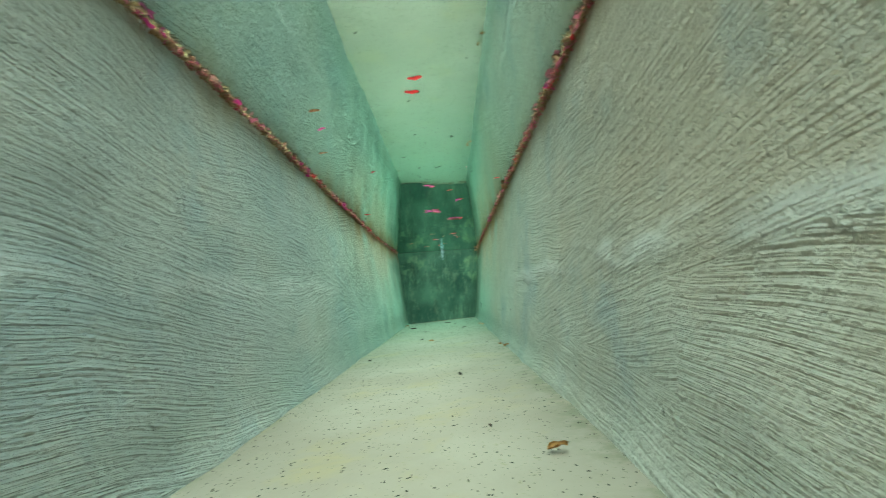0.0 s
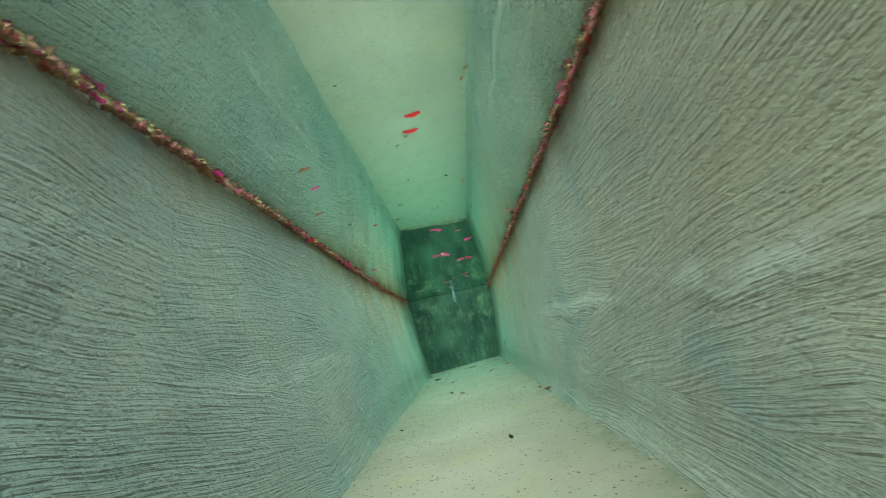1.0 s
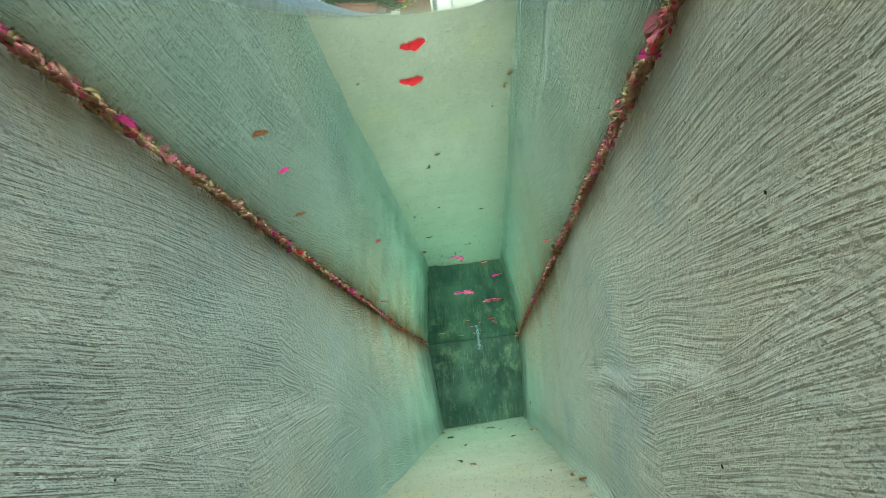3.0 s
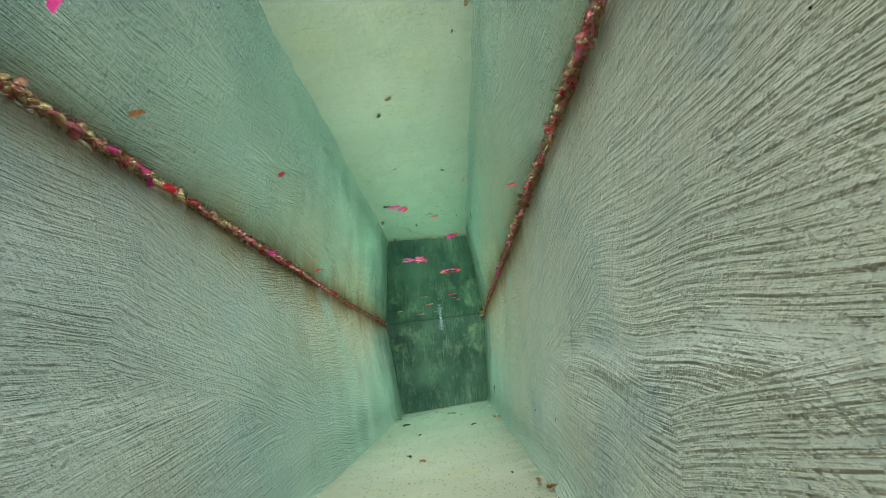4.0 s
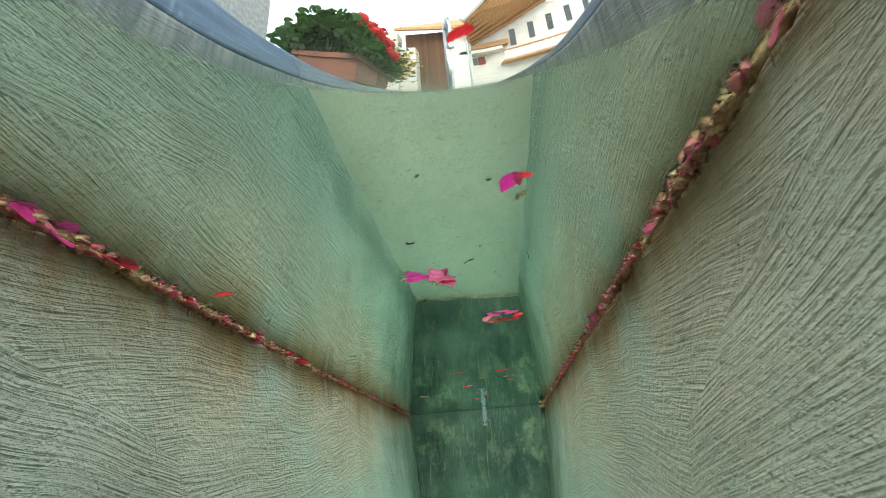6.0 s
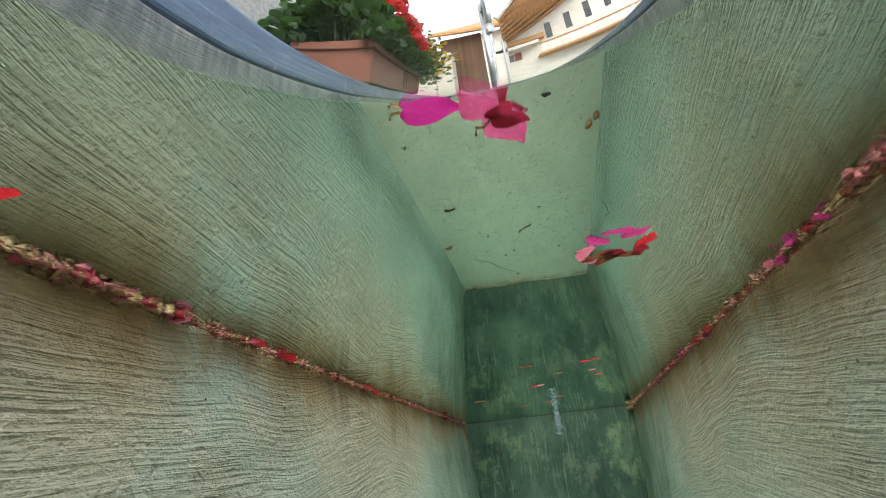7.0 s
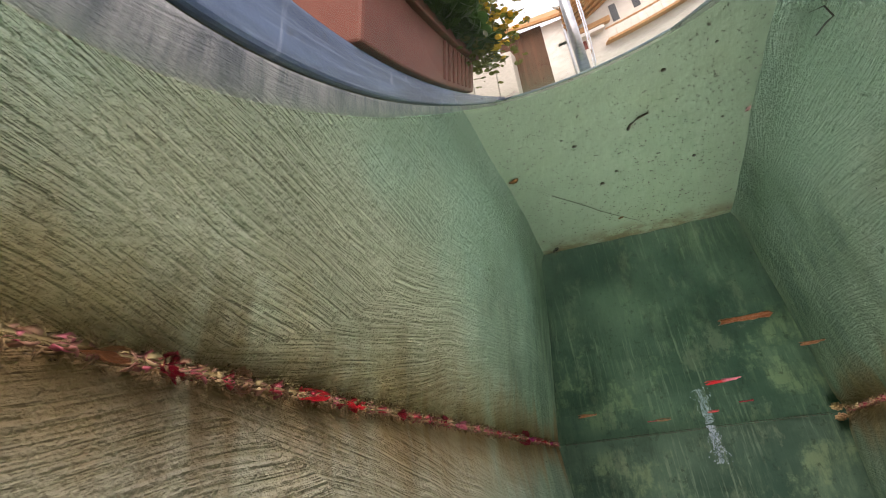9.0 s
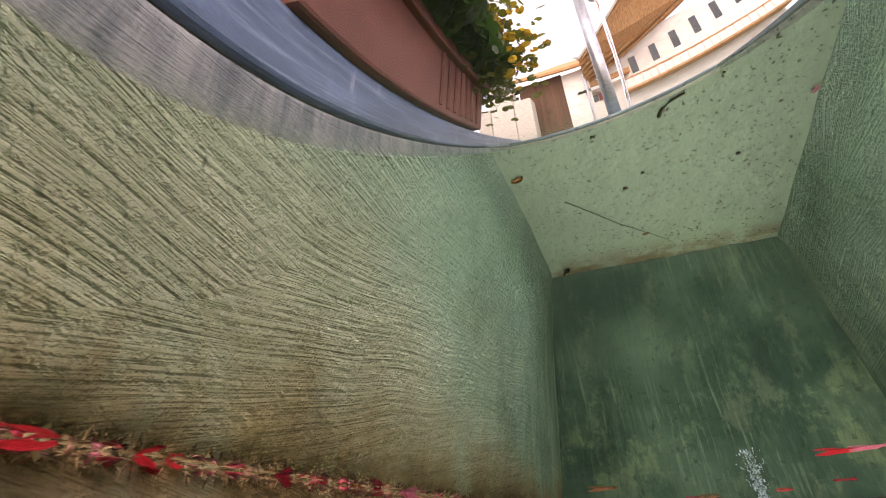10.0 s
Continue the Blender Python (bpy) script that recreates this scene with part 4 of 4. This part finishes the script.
def fallen_bloom(at, label, bracts, stalk=None):
    """Papery bracts joined at one foot, lying on the water; each bract is (turn, length, width, colour, lift)."""
    base = empty("fallen_blossom", (at[0], at[1], WATER - 0.0016), label, "blossom", "fallen blossoms")
    for turn, length, width, color, lift in bracts:
        ob = part("bract", bract_mesh(length, width, turn), BRACTS[color], base, "", True)
        ob.matrix_basis = Matrix.Rotation(turn, 4, "Z") @ Matrix.Rotation(lift, 4, "X")
    if stalk:
        part("stalk", tube(bmesh.new(), stalk, 0.0007, 6), DRY, base, "short brown stalk", True)
    return base


BRACTS = [petal_material("bright_bract", (0.36, 0.006, 0.15), (0.58, 0.03, 0.27), (0.60, 0.03, 0.28), 60.0),
          petal_material("pink_bract", (0.40, 0.04, 0.15), (0.62, 0.14, 0.28), (0.60, 0.10, 0.24), 60.0),
          petal_material("wine_bract", (0.22, 0.008, 0.03), (0.44, 0.04, 0.09), (0.4, 0.02, 0.06), 60.0)]
fallen_bloom((-0.001, 2.111), "single bright magenta bract afloat on the water", [(-1.30, 0.028, 0.017, 0, 0.0)],
             [(0.0, 0.0, 0.0), (-0.003, -0.001, -0.001), (-0.005, 0.001, -0.002)])
fallen_bloom((0.036, 2.128), "pink papery blossom of three bracts with a wine-red tip, afloat", [(2.75, 0.024, 0.017, 1, -0.04), (-0.55, 0.026, 0.020, 1, -0.05), (-1.25, 0.018, 0.012, 2, -0.12), (3.75, 0.018, 0.011, 2, -0.3)],
             [(0.0, 0.0, -0.001), (-0.004, 0.003, -0.002), (-0.007, 0.002, -0.002), (-0.008, 0.006, -0.003)])
fallen_bloom((0.117, 1.932), "magenta bract with a pale foot afloat on the water", [(0.55, 0.022, 0.014, 0, -0.1), (-0.2, 0.012, 0.007, 1, -0.2)])


# ---- debris on the floor ----
def dead_leaf(x, y, size, turn, dark=False):
    bm = petal_mesh(int(1000 * abs(x)) % 7, size, True)
    bmesh.ops.transform(bm, matrix=Matrix.Translation((x, y, floor_z(x, y) + 0.006)) @ Matrix.Rotation(turn, 4, "Z"), verts=bm.verts)
    return tagged(part("dead_leaf", bm, DARK if dark else DRY, None, "", True), "small dark sodden leaf on the floor" if dark else "small curled brown leaf on the floor", "leaf", "leaves on the trough floor")


for x, y, size, turn, dark in ((0.162, 0.925, 0.019, 1.4, False), (0.081, 1.385, 0.014, 0.4, True), (0.212, 1.765, 0.022, 0.6, False), (0.208, 2.715, 0.02, 0.2, False),
                               (0.199, 1.815, 0.018, 0.2, False), (-0.047, 2.219, 0.016, 0.8, True), (0.196, 2.735, 0.024, 0.3, False), (-0.196, 3.212, 0.022, 1.3, False),
                               (-0.006, 2.130, 0.016, 1.2, False), (-0.154, 1.743, 0.010, 1.0, True), (0.109, 1.02, 0.007, 0.2, True), (-0.051, 2.588, 0.016, 0.6, True), (0.167, 1.891, 0.008, 0.4, True),
                               (-0.168, 2.697, 0.010, 0.6, True), (0.120, 2.628, 0.016, 1.4, True), (-0.186, 3.560, 0.020, 1.0, True), (-0.017, 3.470, 0.012, 1.2, False)):
    dead_leaf(x, y, size, turn, dark)


def twig(points, r):
    points = [(x, y, floor_z(x, y) + z) for x, y, z in points]
    bm = tube(bmesh.new(), points, [r * f for f in np.linspace(1.0, 0.6, len(points))], 7)
    return tagged(part("twig", bm, DARK, None, "", True), "short dark curved twig on the floor", "twig", "twigs on the trough floor")


twig([(-0.153, 2.984, 0.004), (-0.145, 2.990, 0.005), (-0.135, 2.987, 0.005), (-0.127, 2.982, 0.004)], 0.0036)
twig([(0.022, 3.162, 0.005), (0.026, 3.148, 0.007), (0.038, 3.136, 0.007), (0.055, 3.132, 0.005)], 0.0028)
twig([(-0.137, 3.312, 0.004), (-0.06, 3.42, 0.005), (0.020, 3.511, 0.004)], 0.0006)

bm = tube(bmesh.new(), [(0.220, 2.970, 0.082), (0.221, 2.945, 0.090), (0.222, 2.932, 0.096), (0.221, 2.934, 0.078), (0.220, 2.958, 0.058)], [0.0008, 0.001, 0.001, 0.0009, 0.0006], 7)
tagged(part("twig", bm, DARK, None, "", True), "thin dark curled twig clinging to the plaster", "twig", "twigs on the trough floor")
petal((0.204, 3.190, floor_z(0.204, 3.19) + 0.006), 0.013, 2, 0.6, (0.2, 0.1), "resting on the floor by the wall")

rnd = random.Random(12)


def pebble(x, y, r):
    bm = bmesh.new()
    bmesh.ops.create_icosphere(bm, subdivisions=2, radius=r)
    for v in bm.verts:
        v.co = v.co * (1 + 0.25 * noise.noise(v.co * 300 + Vector((x, y, 0)))) * 1.0
        v.co.z *= 0.6
        v.co += Vector((x, y, floor_z(x, y) + 0.4 * r + 0.002))
    return tagged(part("pebble", bm, DARK, None, "", True), "tiny black pebble on the floor", "pebble", "pebbles on the trough floor")


for x, y, r in ((-0.037, 3.315, 0.0042), (-0.069, 3.168, 0.0030), (0.127, 3.292, 0.0032), (-0.007, 3.283, 0.0030), (0.081, 3.041, 0.0034), (-0.086, 3.142, 0.0024), (-0.12, 3.36, 0.0022), (0.10, 3.12, 0.0020), (0.17, 3.20, 0.0022), (-0.09, 3.27, 0.0020), (0.15, 3.02, 0.0020), (0.02, 2.95, 0.0020)):
    pebble(x, y, r)

bm = bmesh.new()
for k in range(7500):
    y = Y0 + (Y1 - Y0) * (rnd.random() ** 0.6)
    x = rnd.uniform(-0.212, 0.212)
    r = 0.0006 + (0.0016 if y > 2.4 else 0.0010) * rnd.random() ** 3
    long = rnd.choice((1.0, 1.3, 1.0, 1.2, 1.0, 1.1, 2.2))
    m = Matrix.Translation((x, y, floor_z(x, y) + 0.0036)) @ Matrix.Rotation(rnd.uniform(0, 6.3), 4, "Z") @ Matrix.Diagonal((r * long, r, 0.0006, 1))
    ring = [bm.verts.new(m @ Vector((math.cos(a), math.sin(a) * rnd.uniform(0.7, 1.2), 0))) for a in (0, 1.2, 2.5, 3.8, 5.1)]
    tip = bm.verts.new(m @ Vector((0, 0, 1.2)))
    for j in range(5):
        bm.faces.new((ring[j], ring[(j + 1) % 5], tip))
tagged(part("floor_specks", bm, DARK), "scattered dark specks of silt and bark on the floor", "debris", "", "stuff")


# small dark lumps stuck to the plaster
rnd = random.Random(83)
bm = bmesh.new()
for k in range(100):
    side = rnd.choice((-1, 1, 1))
    y, z = rnd.uniform(0.9, 3.5), rnd.uniform(0.03, 0.41)
    r = 0.0005 + 0.0009 * rnd.random() ** 3
    made = bmesh.ops.create_icosphere(bm, subdivisions=1, radius=r)["verts"]
    bmesh.ops.scale(bm, verts=made, vec=(0.6, rnd.uniform(0.7, 1.3), rnd.uniform(0.8, 2.2)))
    bmesh.ops.translate(bm, verts=made, vec=(side * (wall_x(side, y, z) - 0.001), y, z))
tagged(part("wall_specks", bm, DARK, None, "", True), "small dark lumps of dirt stuck to the plaster", "dirt", "", "stuff")


# ---- fine matter hanging in the water ----
rnd = random.Random(31)
bm = bmesh.new()
for k in range(90):
    y = rnd.uniform(0.9, 3.4)
    side = rnd.choice((-1, 1))
    r = rnd.uniform(0.0003, 0.0007)
    made = bmesh.ops.create_icosphere(bm, subdivisions=1, radius=r)["verts"]
    bmesh.ops.scale(bm, verts=made, vec=(1.0, rnd.uniform(0.7, 2.0), rnd.uniform(0.6, 1.0)))
    bmesh.ops.translate(bm, verts=made, vec=(side * rnd.uniform(0.17, 0.235), y, rnd.uniform(0.03, 0.40)))
tagged(part("suspended_specks", bm, FOAM, None, "", True), "fine pale specks hanging in the water", "specks", "", "stuff")
